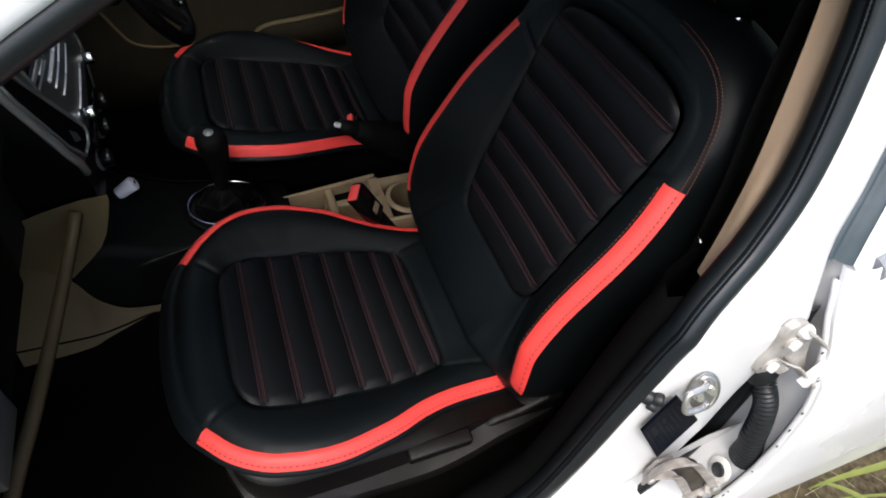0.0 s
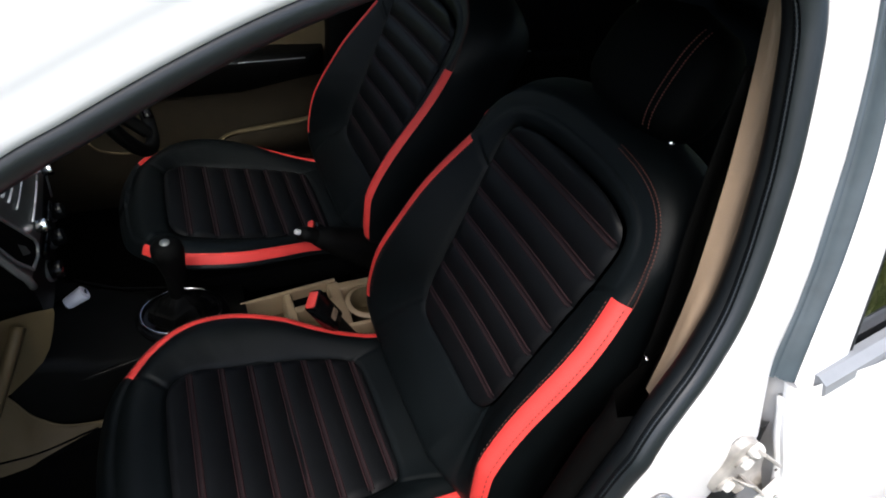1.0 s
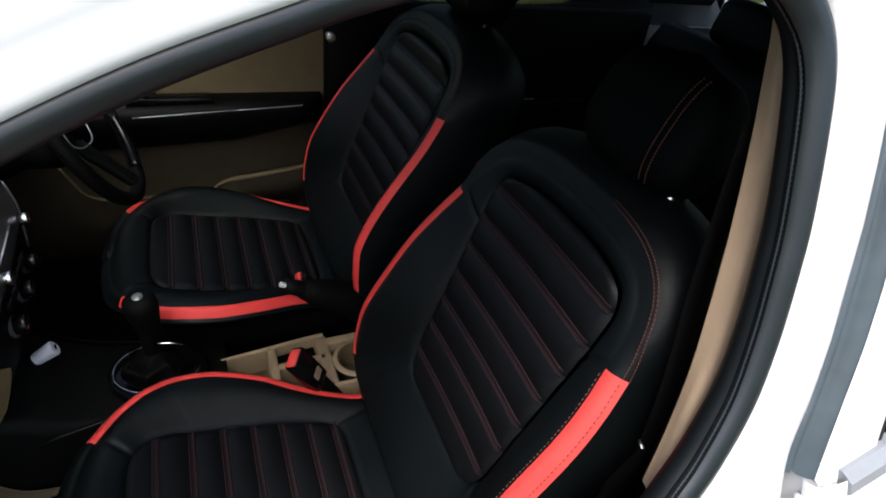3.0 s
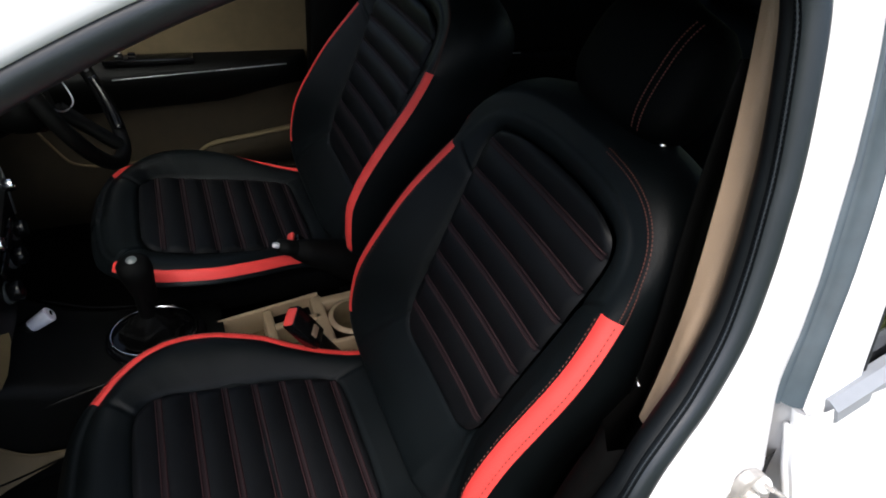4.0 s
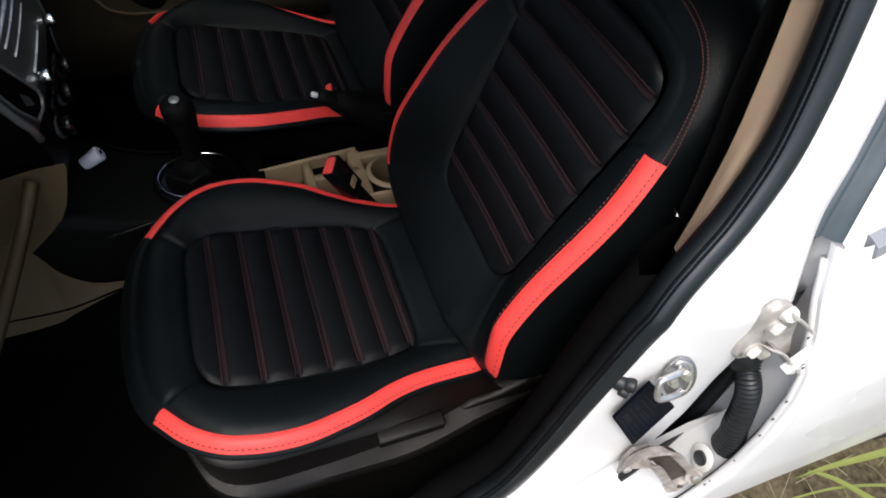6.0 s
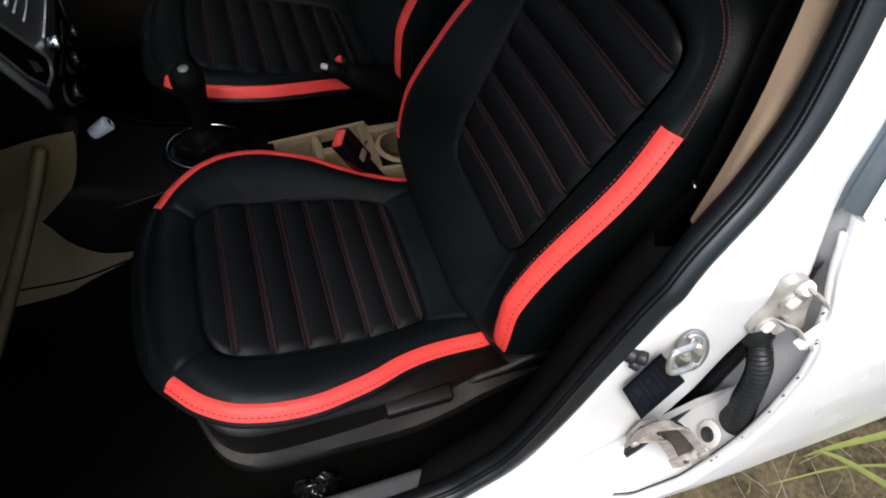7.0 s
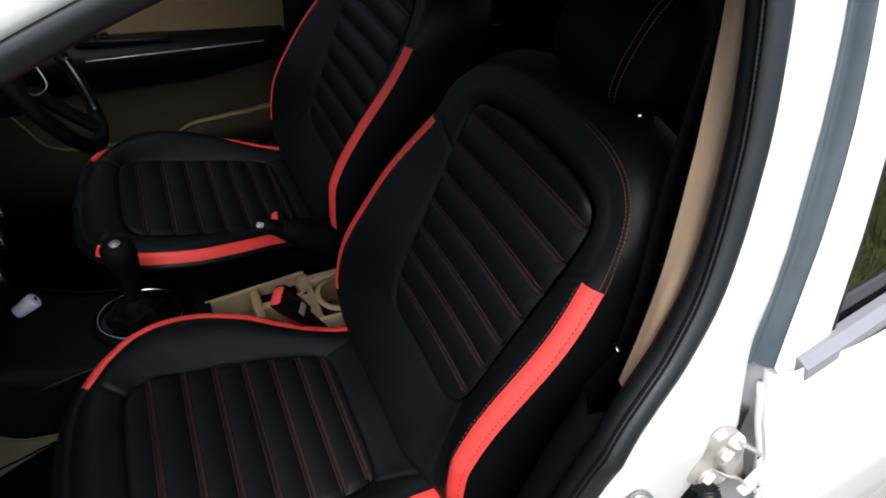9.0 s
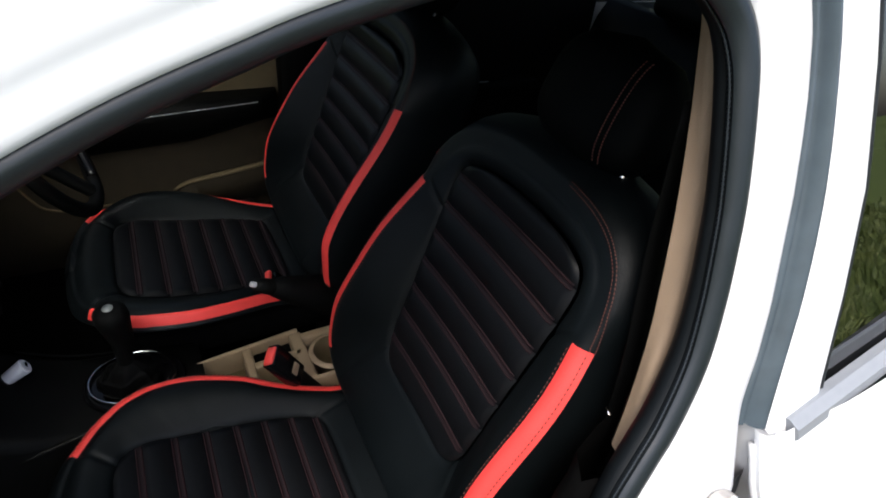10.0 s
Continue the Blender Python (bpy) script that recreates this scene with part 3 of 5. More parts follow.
sweep("seal_ribs", ribs, circle(0.0016, 6), SEAL_BULB, seal, "row of fine rubber ribs", scales=[1.0 if i % 2 else 0.45 for i in range(len(ribs))], up=(0, 1, 0))

body = empty("car_body", "white painted car body with an open front door", "car", kind="structure")

# pillar, roof rail and sill flanges outside the seal
FLANGE = [(0.006, 0.012), (0.003, -0.005), (0.0008, -0.0098), (-0.003, -0.0116), (-0.013, -0.0124), (-0.0165, -0.0104), (-0.0195, -0.0098), (-0.024, -0.0116), (-0.034, -0.0122), (-0.046, -0.0112), (-0.054, -0.0100), (-0.062, -0.0075), (-0.072, -0.002), (-0.085, 0.018), (-0.105, 0.032), (-0.125, 0.048), (-0.15, 0.07)]


def flange_rows(i0, i1):
    rings = [ring_at(a, b) for a, b in FLANGE]
    return [[r[i % len(LOOP)] for r in rings] for i in range(i0, i1)]


N_SPAN = 6
grid("roof_rail", flange_rows(20 * N_SPAN, 32 * N_SPAN), WHITE, body, "white painted pillar and roof rail")
# lower sill
sill_rows = []
for x in np.linspace(-1.0, -0.06, 24):
    z0 = float(np.interp(x, [-0.9, -0.3, -0.14, -0.057], [0.404, 0.405, 0.42, 0.45]))
    q = min(1.0, max(0.0, (x + 0.27) / 0.21))
    q = 1 - 0.75 * q * q * (3 - 2 * q)
    sill_rows.append([Vector((x, -0.455 + (y + 0.455) * (q if y < -0.455 else 1.0), z)) for y, z in ((-0.425, z0 - 0.004), (-0.455, z0 - 0.004), (-0.475, z0 - 0.010), (-0.490, z0 - 0.03), (-0.510, z0 - 0.05), (-0.515, z0 - 0.10), (-0.50, z0 - 0.16), (-0.45, z0 - 0.19))])
grid("sill", sill_rows, JAMB, body, "white painted sill")

# centre pillar: from the seal outwards to the gap before the rear door


def seal_x(z):
    lo = [p for p in APERTURE[3:21]]
    return float(np.interp(z, [p[1] for p in lo], [p[0] for p in lo])) if z > 0.42 else -0.14 + (z - 0.42) * 0.3


def pillar_out(z):
    return float(np.interp(z, [0.24, 0.5, 0.65, 0.95, 1.0, 1.05, 1.46], [-0.055, -0.045, -0.030, -0.026, -0.022, -0.018, -0.016]))


def gap_x(z):
    """Where the pillar's face turns into the gap."""
    return float(np.interp(z, [0.24, 0.42, 0.451, 0.51, 0.57, 0.594, 0.61, 0.64, 0.70, 0.80, 0.88, 0.95, 1.03, 1.061, 1.102, 1.153, 1.208, 1.259, 1.307, 1.342, 1.392, 1.46], [-0.150, -0.072, -0.046, -0.002, 0.055, 0.103, 0.150, 0.180, 0.190, 0.188, 0.196, 0.205, 0.203, 0.206, 0.216, 0.223, 0.225, 0.227, 0.225, 0.222, 0.213, 0.190]))


rows = []
for z in np.linspace(0.24, 1.46, 122):
    xs, y, o, g = seal_x(z), body_y(z), pillar_out(z), gap_x(z)
    w = max(0.02, g - xs)
    prof = [(xs - 0.004, y + 0.012), (xs + 0.002, y - 0.004), (xs + min(0.010, 0.14 * w), y - 0.009), (xs + 0.30 * w, y + 0.55 * o), (xs + 0.5 * w, y + 0.92 * o), (xs + 0.78 * w, y + o),
            (xs + 0.92 * w, y + o + 0.002), (xs + 0.98 * w, y + o + 0.005), (g + 0.003, y + o + 0.012), (g + 0.008, y + o + 0.035), (g + 0.010, y + o + 0.09)]
    rows.append([Vector((x, yy, z)) for x, yy in prof])
grid("centre_pillar", rows, JAMB, body, "white painted centre pillar")

# recessed rocker panel below the pillar's fold, with a pressed crease
rows = []
for x in np.linspace(-0.09, 0.42, 24):
    top = float(np.interp(x, [-0.09, -0.046, 0.0, 0.055, 0.10, 0.16, 0.22], [0.37, 0.44, 0.50, 0.558, 0.584, 0.600, 0.640]))
    rows.append([Vector((x, y, z)) for y, z in ((-0.470, top + 0.01), (-0.466, top - 0.03), (-0.452, 0.5 * top + 0.19), (-0.442, 0.378), (-0.443, 0.366), (-0.458, 0.352), (-0.464, 0.343), (-0.452, 0.30), (-0.482, 0.272), (-0.500, 0.250), (-0.500, 0.215), (-0.47, 0.20))])
grid("rocker_panel", rows, JAMB, body, "recessed white rocker panel with a crease")

# rear door: outer skin, folded front edge, window frame, glass and mouldings
rear_door = empty("rear_door", "closed white rear car door with a tinted window", "car door")


def belt_z(x):
    """Height of the belt line, which rises towards the rear."""
    return float(np.interp(x, [0.20, 0.256, 0.426, 0.70, 1.15, 1.6], [1.008, 1.020, 1.056, 1.108, 1.16, 1.19]))


def belt_y(x):
    return float(np.interp(x, [0.256, 0.426, 0.70, 1.15, 1.6], [-0.458, -0.446, -0.432, -0.418, -0.41]))


def skin_y(z):
    return float(np.interp(z, [0.22, 0.30, 0.42, 0.55, 0.70, 0.80, 0.845, 0.86, 0.90, 0.95, 1.02], [-0.500, -0.530, -0.545, -0.546, -0.540, -0.530, -0.520, -0.510, -0.500, -0.484, -0.460]))


def edge_x(z):
    return float(np.interp(z, [0.22, 0.30, 0.45, 0.6, 0.75, 0.85, 0.90, 0.95, 1.02], [0.19, 0.225, 0.268, 0.282, 0.268, 0.256, 0.244, 0.226, 0.214]))


rows = []
for z in np.linspace(0.22, 1.02, 60):
    e, y = edge_x(z), skin_y(z)
    r = [(e + 0.06, -0.385), (e + 0.030, -0.405), (e + 0.004, -0.430), (e + 0.004, -0.445), (e + 0.008, -0.458), (e + 0.013, y + 0.022), (e + 0.014, y + 0.016), (e + 0.004, y + 0.0145), (e + 0.0005, y + 0.0135), (e, y + 0.011),
         (e + 0.0005, y + 0.006), (e + 0.004, y + 0.001), (e + 0.012, y - 0.0015), (e + 0.0145, y - 0.0015), (e + 0.0150, y - 0.0002), (e + 0.0165, y - 0.0002), (e + 0.03, y - 0.003)]
    r += [(e + 0.03 + k * 0.09, y - 0.003 + (-0.004 if k < 6 else 0.0)) for k in range(1, 14)]
    rows.append([Vector((a, b, z + (z - 0.22) / 0.80 * (belt_z(max(a, 0.28)) - 0.008 - 1.01))) for a, b in r])
grid("outer_skin", [r[8:] for r in rows], WHITE, rear_door).data.set_sharp_from_angle(angle=radians(28))
grid("door_edge", [r[:9] for r in rows], JAMB, rear_door, "smudged white front edge of the door, greyed for shade").data.set_sharp_from_angle(angle=radians(40))


hem = [Vector((edge_x(z) + 0.003, skin_y(z) + 0.0135, z)) for z in np.linspace(0.225, 1.005, 50)]
sweep("door_hem", hem, circle(0.0050, 8), JAMB, rear_door, "rounded white hem of the door edge", up=(0, 1, 0))
sweep("hem_groove", [p + Vector((0.0085, 0.0075, 0.0)) for p in hem], circle(0.0016, 6), GRIME_AND_SHADE, rear_door, "thin dark line behind the hem", up=(0, 1, 0))
for z, size in ((0.520, 0.007), (0.535, 0.004), (0.610, 0.003), (0.700, 0.005), (0.745, 0.006), (0.790, 0.005), (0.900, 0.005)):
    box("paint_chip", (edge_x(z) - 0.0012, skin_y(z) + 0.0115, z), (0.0022, 0.0022, size), GRIME_AND_SHADE, rear_door, "small dark paint chip", 0.0006)


def win_y(z):
    return float(np.interp(z, [1.0, 1.46], [-0.460, -0.322]))


def strip_edge(z):
    """The rear edge of the rubber strip before the window frame."""
    return float(np.interp(z, [1.03, 1.052, 1.101, 1.158, 1.212, 1.263, 1.311, 1.355, 1.395, 1.46], [0.224, 0.227, 0.234, 0.243, 0.246, 0.245, 0.239, 0.231, 0.222, 0.202]))


# window frame
rows = []
for z in np.linspace(1.005, 1.46, 26):
    y = win_y(z)
    a = strip_edge(z) + 0.001
    b = float(np.interp(z, [1.0, 1.05, 1.152, 1.26, 1.373, 1.46], [0.314, 0.313, 0.317, 0.313, 0.286, 0.256]))
    rows.append([Vector((x, yy, z)) for x, yy in ((a, y + 0.02), (a, y + 0.004), (a + 0.006, y), (a + 0.03, y - 0.002), (b - 0.008, y - 0.001), (b, y + 0.004), (b, y + 0.022))])
grid("window_frame", rows, WHITE, rear_door)
# black rubber strip before the frame
rows = []
for z in np.linspace(1.028, 1.46, 26):
    y = body_y(z)
    a = float(np.interp(z, [1.02, 1.061, 1.102, 1.153, 1.208, 1.259, 1.307, 1.342, 1.392, 1.46], [0.190, 0.197, 0.208, 0.215, 0.217, 0.219, 0.217, 0.214, 0.205, 0.182]))
    b = strip_edge(z)
    w = b - a
    rows.append([Vector((a + f * w, y + d, z)) for f, d in ((0, 0.020), (0.06, -0.004), (0.16, -0.012), (0.28, -0.016), (0.40, -0.018), (0.46, -0.0165), (0.50, -0.0165), (0.55, -0.021), (0.68, -0.026), (0.86, -0.030), (0.96, -0.031), (1.0, -0.029), (1.0, 0.0))])
grid("frame_weatherstrip", rows, WEATHERSTRIP, rear_door, "black rubber weatherstrip")
# top rail of the window frame
sweep("window_frame", [Vector((x, win_y(1.46), 1.462 + 0.01 * math.sin((x - 0.25) * 3))) for x in np.linspace(0.26, 1.1, 12)], [(-0.012, -0.02), (0.012, -0.02), (0.012, 0.03), (-0.012, 0.03)], WHITE, rear_door)
# glass
g_rows = [[Vector((float(np.interp(z, [1.0, 1.05, 1.152, 1.26, 1.373, 1.455], [0.318, 0.316, 0.319, 0.315, 0.289, 0.262])) - 0.004 + k * 0.16, win_y(z) + 0.010, z)) for k in range(6)] for z in np.linspace(0.99, 1.455, 9)]
glass = grid("window_glass", g_rows, FILM_GLASS, rear_door, "tinted window glass")
sweep("glass_edge", [Vector((float(np.interp(z, [1.0, 1.05, 1.152, 1.26, 1.373, 1.455], [0.318, 0.316, 0.319, 0.315, 0.289, 0.262])) - 0.002, win_y(z) + 0.004, z)) for z in np.linspace(1.03, 1.45, 14)], circle(0.0030, 8), RUBBER, rear_door, "", up=(0, 1, 0))
# belt moulding with a cut end
belt = [Vector((x, belt_y(x), belt_z(x))) for x in np.linspace(0.256, 1.15, 24)]
sweep("belt_moulding", belt, [(-0.012, -0.013), (-0.004, -0.016), (0.010, -0.014), (0.014, -0.004), (0.010, 0.008), (-0.002, 0.013), (-0.012, 0.010)], MOULDING, rear_door, "grey belt moulding").data.set_sharp_from_angle(angle=radians(32))
# dark gap between pillar and door; a black strip carries its shade and seal
rows = []
for z in np.linspace(0.34, 0.955, 30):
    x, y = edge_x(z) - 0.004, -0.440
    rows.append([Vector((x + a, y + b, z)) for a, b in ((0.02, 0.012), (0.004, 0.010), (-0.012, 0.0), (-0.014, -0.010), (-0.006, -0.018), (0.006, -0.016), (0.016, -0.010))])
grid("door_gap_strip", rows, RUBBER, rear_door, "black strip for the seal and shade in the door gap")

def frame_of_wheel(x, y, out):
    return Matrix.Translation((x, y, 0.275)) @ Matrix.Rotation(radians(90 * -out), 4, "X")


# front body closing the place: roof, far side, windscreen header
roof_rows = []
for x in np.linspace(-0.35, 1.6, 14):
    zt = 1.575 - 0.10 * max(0, (x - 0.6)) ** 2 - 0.35 * max(0, -x) ** 1.5
    roof_rows.append([Vector((x, 0.345 + s * 0.655, zt - 0.075 * abs(s) ** 3)) for s in np.linspace(-1, 1, 13)])
roof = tagged(grid("roof", roof_rows, WHITE), "white painted car roof", "car roof", kind="structure")
tagged(grid("ceiling", [[v - Vector((0, 0, 0.03)) for v in r] for r in roof_rows], HEADLINER), "grey cloth headliner", "headliner", kind="structure")

floor_rows = [[Vector((x, y, 0.25 + (0.16 * math.exp(-((y - 0.345) / 0.13) ** 4)) + 0.25 * max(0, -0.75 - x))) for y in np.linspace(-0.44, 1.13, 60)] for x in np.linspace(-1.25, 1.4, 24)]
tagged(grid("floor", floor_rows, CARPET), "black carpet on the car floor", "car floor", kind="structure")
# door sill scuff plate and inner sill
scuff = box("sill_plate", (-0.487, -0.424, 0.398), (0.83, 0.090, 0.024), SCUFF, None, "", 0.010, (6, 0, 0), 4)
tagged(scuff, "dark grey plastic scuff plate on the sill", "sill plate")
tagged(box("inner_sill", (0.0, -0.415, 0.32), (2.2, 0.05, 0.14), DARK_VOID, None, "", 0.01), "dark inner sill panel", "sill", kind="structure")
# the rest of the shell: bulkhead, windscreen, far side and tail
tagged(box("bulkhead", (-1.22, 0.345, 0.62), (0.06, 1.60, 0.80), BLACK, None, "", 0.02), "black front bulkhead of the cabin", "bulkhead", kind="structure")
tagged(box("rear_wall", (1.66, 0.345, 0.66), (0.06, 1.60, 0.84), WHITE, None, "", 0.02), "white rear panel of the car", "rear panel", kind="structure")


def screen(name, lower, upper, label):
    rows = []
    for t in np.linspace(0, 1, 7):
        rows.append([Vector(lower).lerp(Vector(upper), t) * 1.0 + Vector((0.05 * (abs(q) ** 2) * (1 if upper[0] > lower[0] else -1), 0.345 + q * (0.76 - 0.12 * t), 0)) for q in np.linspace(-1, 1, 11)])
    return tagged(grid(name, rows, GLASS), label, "car window", kind="structure")


screen("window_front", (-1.16, 0, 1.0), (-0.36, 0, 1.50), "tinted front windscreen glass")
screen("window_rear", (1.66, 0, 1.06), (1.55, 0, 1.475), "tinted rear windscreen glass")
tagged(grid("cowl", [[Vector((-1.26, y, 0.99)), Vector((-1.1, y, 1.01)), Vector((-0.95, y, 1.03))] for y in np.linspace(-0.42, 1.11, 5)], BLACK), "black cowl below the windscreen", "cowl", kind="structure")
rows = []
for x in np.linspace(-1.25, 1.68, 30):
    rows.append([Vector((x, y, z)) for y, z in ((1.16, 1.03), (1.19, 0.95), (1.225, 0.80), (1.235, 0.60), (1.225, 0.40), (1.19, 0.25), (1.1, 0.22))])
tagged(grid("wall_far", rows, WHITE), "white painted far side of the car body", "car side", kind="structure")
rows = [[Vector((x, 1.145 - (z - 1.03) * 0.30, z)) for z in np.linspace(1.02, 1.50, 7)] for x in np.linspace(-0.95, 0.15, 8)]
tagged(grid("window_far", rows, CLEAR_GLASS), "clear far side window glass", "car window", kind="structure")
rows = [[Vector((x, 1.145 - (z - 1.03) * 0.30, z)) for z in np.linspace(1.02, 1.50, 7)] for x in np.linspace(0.15, 1.62, 9)]
tagged(grid("window_far_rear", rows, DARK_GLASS), "dark tinted far rear side window glass", "car window", kind="structure")
tagged(box("inner_sill_far", (0.0, 1.112, 0.27), (2.4, 0.07, 0.13), DARK_VOID, None, "", 0.01), "dark inner sill panel", "sill", kind="structure")
tagged(box("wall_far_rail", (0.55, 1.035, 1.455), (2.1, 0.09, 0.11), BLACK, None, "", 0.02), "black trim along the far roof rail", "roof trim", kind="structure")
rows = [[Vector((x, y, 0.21)) for y in np.linspace(-0.50, 1.20, 6)] for x in np.linspace(-1.25, 1.68, 8)]
tagged(grid("underbody", rows, DARK_VOID), "dark underbody of the car", "underbody", kind="structure")

# plain bonnet and the wheels on which the car stands
rows = []
for x, zt, w in ((-1.16, 1.00, 0.80), (-1.40, 0.955, 0.80), (-1.65, 0.90, 0.78), (-1.85, 0.83, 0.74), (-1.95, 0.74, 0.69), (-1.99, 0.60, 0.66), (-1.985, 0.42, 0.66), (-1.95, 0.28, 0.64)):
    rows.append([Vector((x, 0.345 + s * w, max(0.26, zt - d))) for s, d in ((-1.02, 0.75), (-1.03, 0.40), (-1.0, 0.16), (-0.92, 0.05), (-0.6, 0.012), (0.0, 0.0), (0.6, 0.012), (0.92, 0.05), (1.0, 0.16), (1.03, 0.40), (1.02, 0.75))])
tagged(grid("bonnet", rows, WHITE), "white painted front of the car", "car front", kind="structure")
tagged(grid("quarter_panel", [[Vector((x, y, z)) for y, z in ((-0.46, 1.05), (-0.50, 0.85), (-0.515, 0.60), (-0.505, 0.40), (-0.48, 0.24))] for x in (1.40, 1.55, 1.67)], WHITE), "white painted rear quarter panel", "car side", kind="structure")
for wx in (-1.42, 1.22):
    for wy_, out in ((-0.43, -1), (1.12, 1)):
        wheel_ob = empty("road_wheel", "black tyre on a silver steel wheel standing on the soil", "car wheel", "road wheels")
        m_w = frame_of_wheel(wx, wy_, out)
        lathe("tyre", [(0.185, 0.08), (0.25, 0.085), (0.275, 0.07), (0.283, 0.03), (0.283, -0.03), (0.275, -0.07), (0.25, -0.085), (0.185, -0.08)], RUBBER, wheel_ob, "black rubber tyre", n=40, m=m_w)
        lathe("rim", [(0.0, 0.045), (0.06, 0.05), (0.07, 0.03), (0.16, 0.04), (0.187, 0.075), (0.187, -0.06), (0.0, -0.06)], SILVER, wheel_ob, "silver steel rim", n=32, m=m_w)

# beige trim of the centre pillar
rows = []
for z in np.linspace(0.971, 1.46, 30):
    y = body_y(z)
    xl = float(np.interp(z, [0.969, 1.011, 1.041, 1.071, 1.10, 1.157, 1.211, 1.262, 1.31, 1.377, 1.46], [0.100, 0.117, 0.127, 0.136, 0.143, 0.152, 0.159, 0.163, 0.165, 0.165, 0.155]))
    xr = max(seal_x(z) - 0.004, xl - 0.004)
    rows.append([Vector((xl + 0.10, y + 0.115, z)), Vector((xl + 0.035, y + 0.088, z)), Vector((xl + 0.004, y + 0.066, z)), Vector((xl, y + 0.0615, z)), Vector((xl + 0.002, y + 0.060, z)), Vector((0.5 * (xl + xr), y + 0.0525, z)), Vector((xr, y + 0.044, z)), Vector((xr + 0.01, y + 0.040, z))])
pt = tagged(grid("pillar_trim", [[r[3], r[3].lerp(r[6], 0.5), r[6], r[7]] for r in rows], BEIGE), "beige plastic trim on the centre pillar", "pillar trim")
# the beige trim's fold, coloured dark to read as a shadow gap
grid("trim_return", [r[:4] for r in rows], DARK_VOID, pt, "folded trim edge coloured dark as a shadow gap")
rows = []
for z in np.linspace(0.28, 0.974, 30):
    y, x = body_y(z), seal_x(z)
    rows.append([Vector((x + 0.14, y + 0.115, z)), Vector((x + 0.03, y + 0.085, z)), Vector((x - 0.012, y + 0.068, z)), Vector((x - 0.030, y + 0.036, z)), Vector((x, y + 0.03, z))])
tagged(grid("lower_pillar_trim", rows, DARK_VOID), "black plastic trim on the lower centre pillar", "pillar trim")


# ---------------------------------------------------------------- door jamb fittings
def bolt(parent, at, normal, r=0.008, mat=None):
    n = Vector(normal).normalized()
    a = Vector(at)
    rod("washer", a - n * 0.002, a + n * 0.002, r * 1.25, mat or STEEL, parent, "", 16)
    rod("bolt", a, a + n * 0.008, r, mat or STEEL, parent, "hexagonal bolt", 6, r2=r * 0.94)


def plate(name, outline, thick, m, mat, parent, label="", bevel=0.002):
    """A flat plate from an outline in its own x and y, placed by m."""
    bm = bmesh.new()
    lo = [bm.verts.new((a, b, -thick / 2)) for a, b in outline]
    hi = [bm.verts.new((a, b, thick / 2)) for a, b in outline]
    n = len(outline)
    bm.faces.new(lo[::-1])
    bm.faces.new(hi)
    for i in range(n):
        bm.faces.new((lo[i], lo[(i + 1) % n], hi[(i + 1) % n], hi[i]))
    bmesh.ops.recalc_face_normals(bm, faces=bm.faces)
    bmesh.ops.bevel(bm, geom=bm.edges[:], offset=bevel, segments=2, profile=0.5, affect="EDGES", clamp_overlap=True)
    bmesh.ops.transform(bm, matrix=m, verts=bm.verts)
    ob = part(name, bm, mat, parent, label, smooth=True)
    ob.data.set_sharp_from_angle(angle=radians(40))
    return ob


def frame_of(o, ax, ay):
    ax, ay = Vector(ax).normalized(), Vector(ay)
    az = ax.cross(ay).normalized()
    ay = az.cross(ax)
    m = Matrix((ax, ay, az)).transposed().to_4x4()
    m.translation = Vector(o)
    return m


# striker: round steel plate with a bent wire loop
striker = empty("door_striker", "shiny steel door striker bolted to the white pillar", "door striker")
sm = frame_of((0.092, -0.475, 0.864), (0.90, -0.30, 0.12), (0.12, 0.40, 0.90))
plate("striker_plate", [(0.020 * math.cos(a) * (1.0 if math.cos(a) > 0 else 0.85), 0.028 * math.sin(a)) for a in np.linspace(0, 2 * math.pi, 28, endpoint=False)], 0.004, sm, STRIKER, striker, "round steel plate", 0.0015)
nz = -Vector(sm.col[2][:3])
if nz.y > 0:
    nz = -nz
sx, sy, so = Vector(sm.col[0][:3]), Vector(sm.col[1][:3]), Vector(sm.translation)
loop = spline([so + sx * 0.002 + sy * 0.014 + nz * 0.002, so - sx * 0.006 + sy * 0.014 + nz * 0.012, so - sx * 0.022 + sy * 0.013 + nz * 0.019, so - sx * 0.028 + sy * 0.009 + nz * 0.020,
               so - sx * 0.029 - sy * 0.008 + nz * 0.020, so - sx * 0.024 - sy * 0.014 + nz * 0.019, so - sx * 0.006 - sy * 0.016 + nz * 0.011, so + sx * 0.006 - sy * 0.017 + nz * 0.002], 6)
sweep("striker_loop", loop, circle(0.0038, 10), WIRE, striker, "bent steel wire loop", up=tuple(nz))
bolt(striker, so + sx * 0.007 + sy * 0.005 + nz * 0.002, nz, 0.005)
bolt(striker, so - sx * 0.007 - sy * 0.003 + nz * 0.002, nz, 0.005)
sweep("striker_rib", [so + sx * (0.014 * math.cos(a)) + sy * 0.023 * math.sin(a) + nz * 0.003 for a in np.linspace(-1.2, 2.2, 14)], circle(0.0017, 6), STEEL, striker, "", up=tuple(nz))

# tyre label below the striker
tyre_label = empty("tyre_label", "black printed information label stuck on the white pillar", "label")
c0, c1, c2, c3 = Vector((0.043, -0.4675, 0.779)), Vector((0.060, -0.4675, 0.860)), Vector((0.126, -0.4765, 0.778)), Vector((0.110, -0.4765, 0.670))
E1, E2 = c1 - c0, c3 - c0
nlab = E1.cross(E2).normalized()
if nlab.y > 0:
    nlab = -nlab


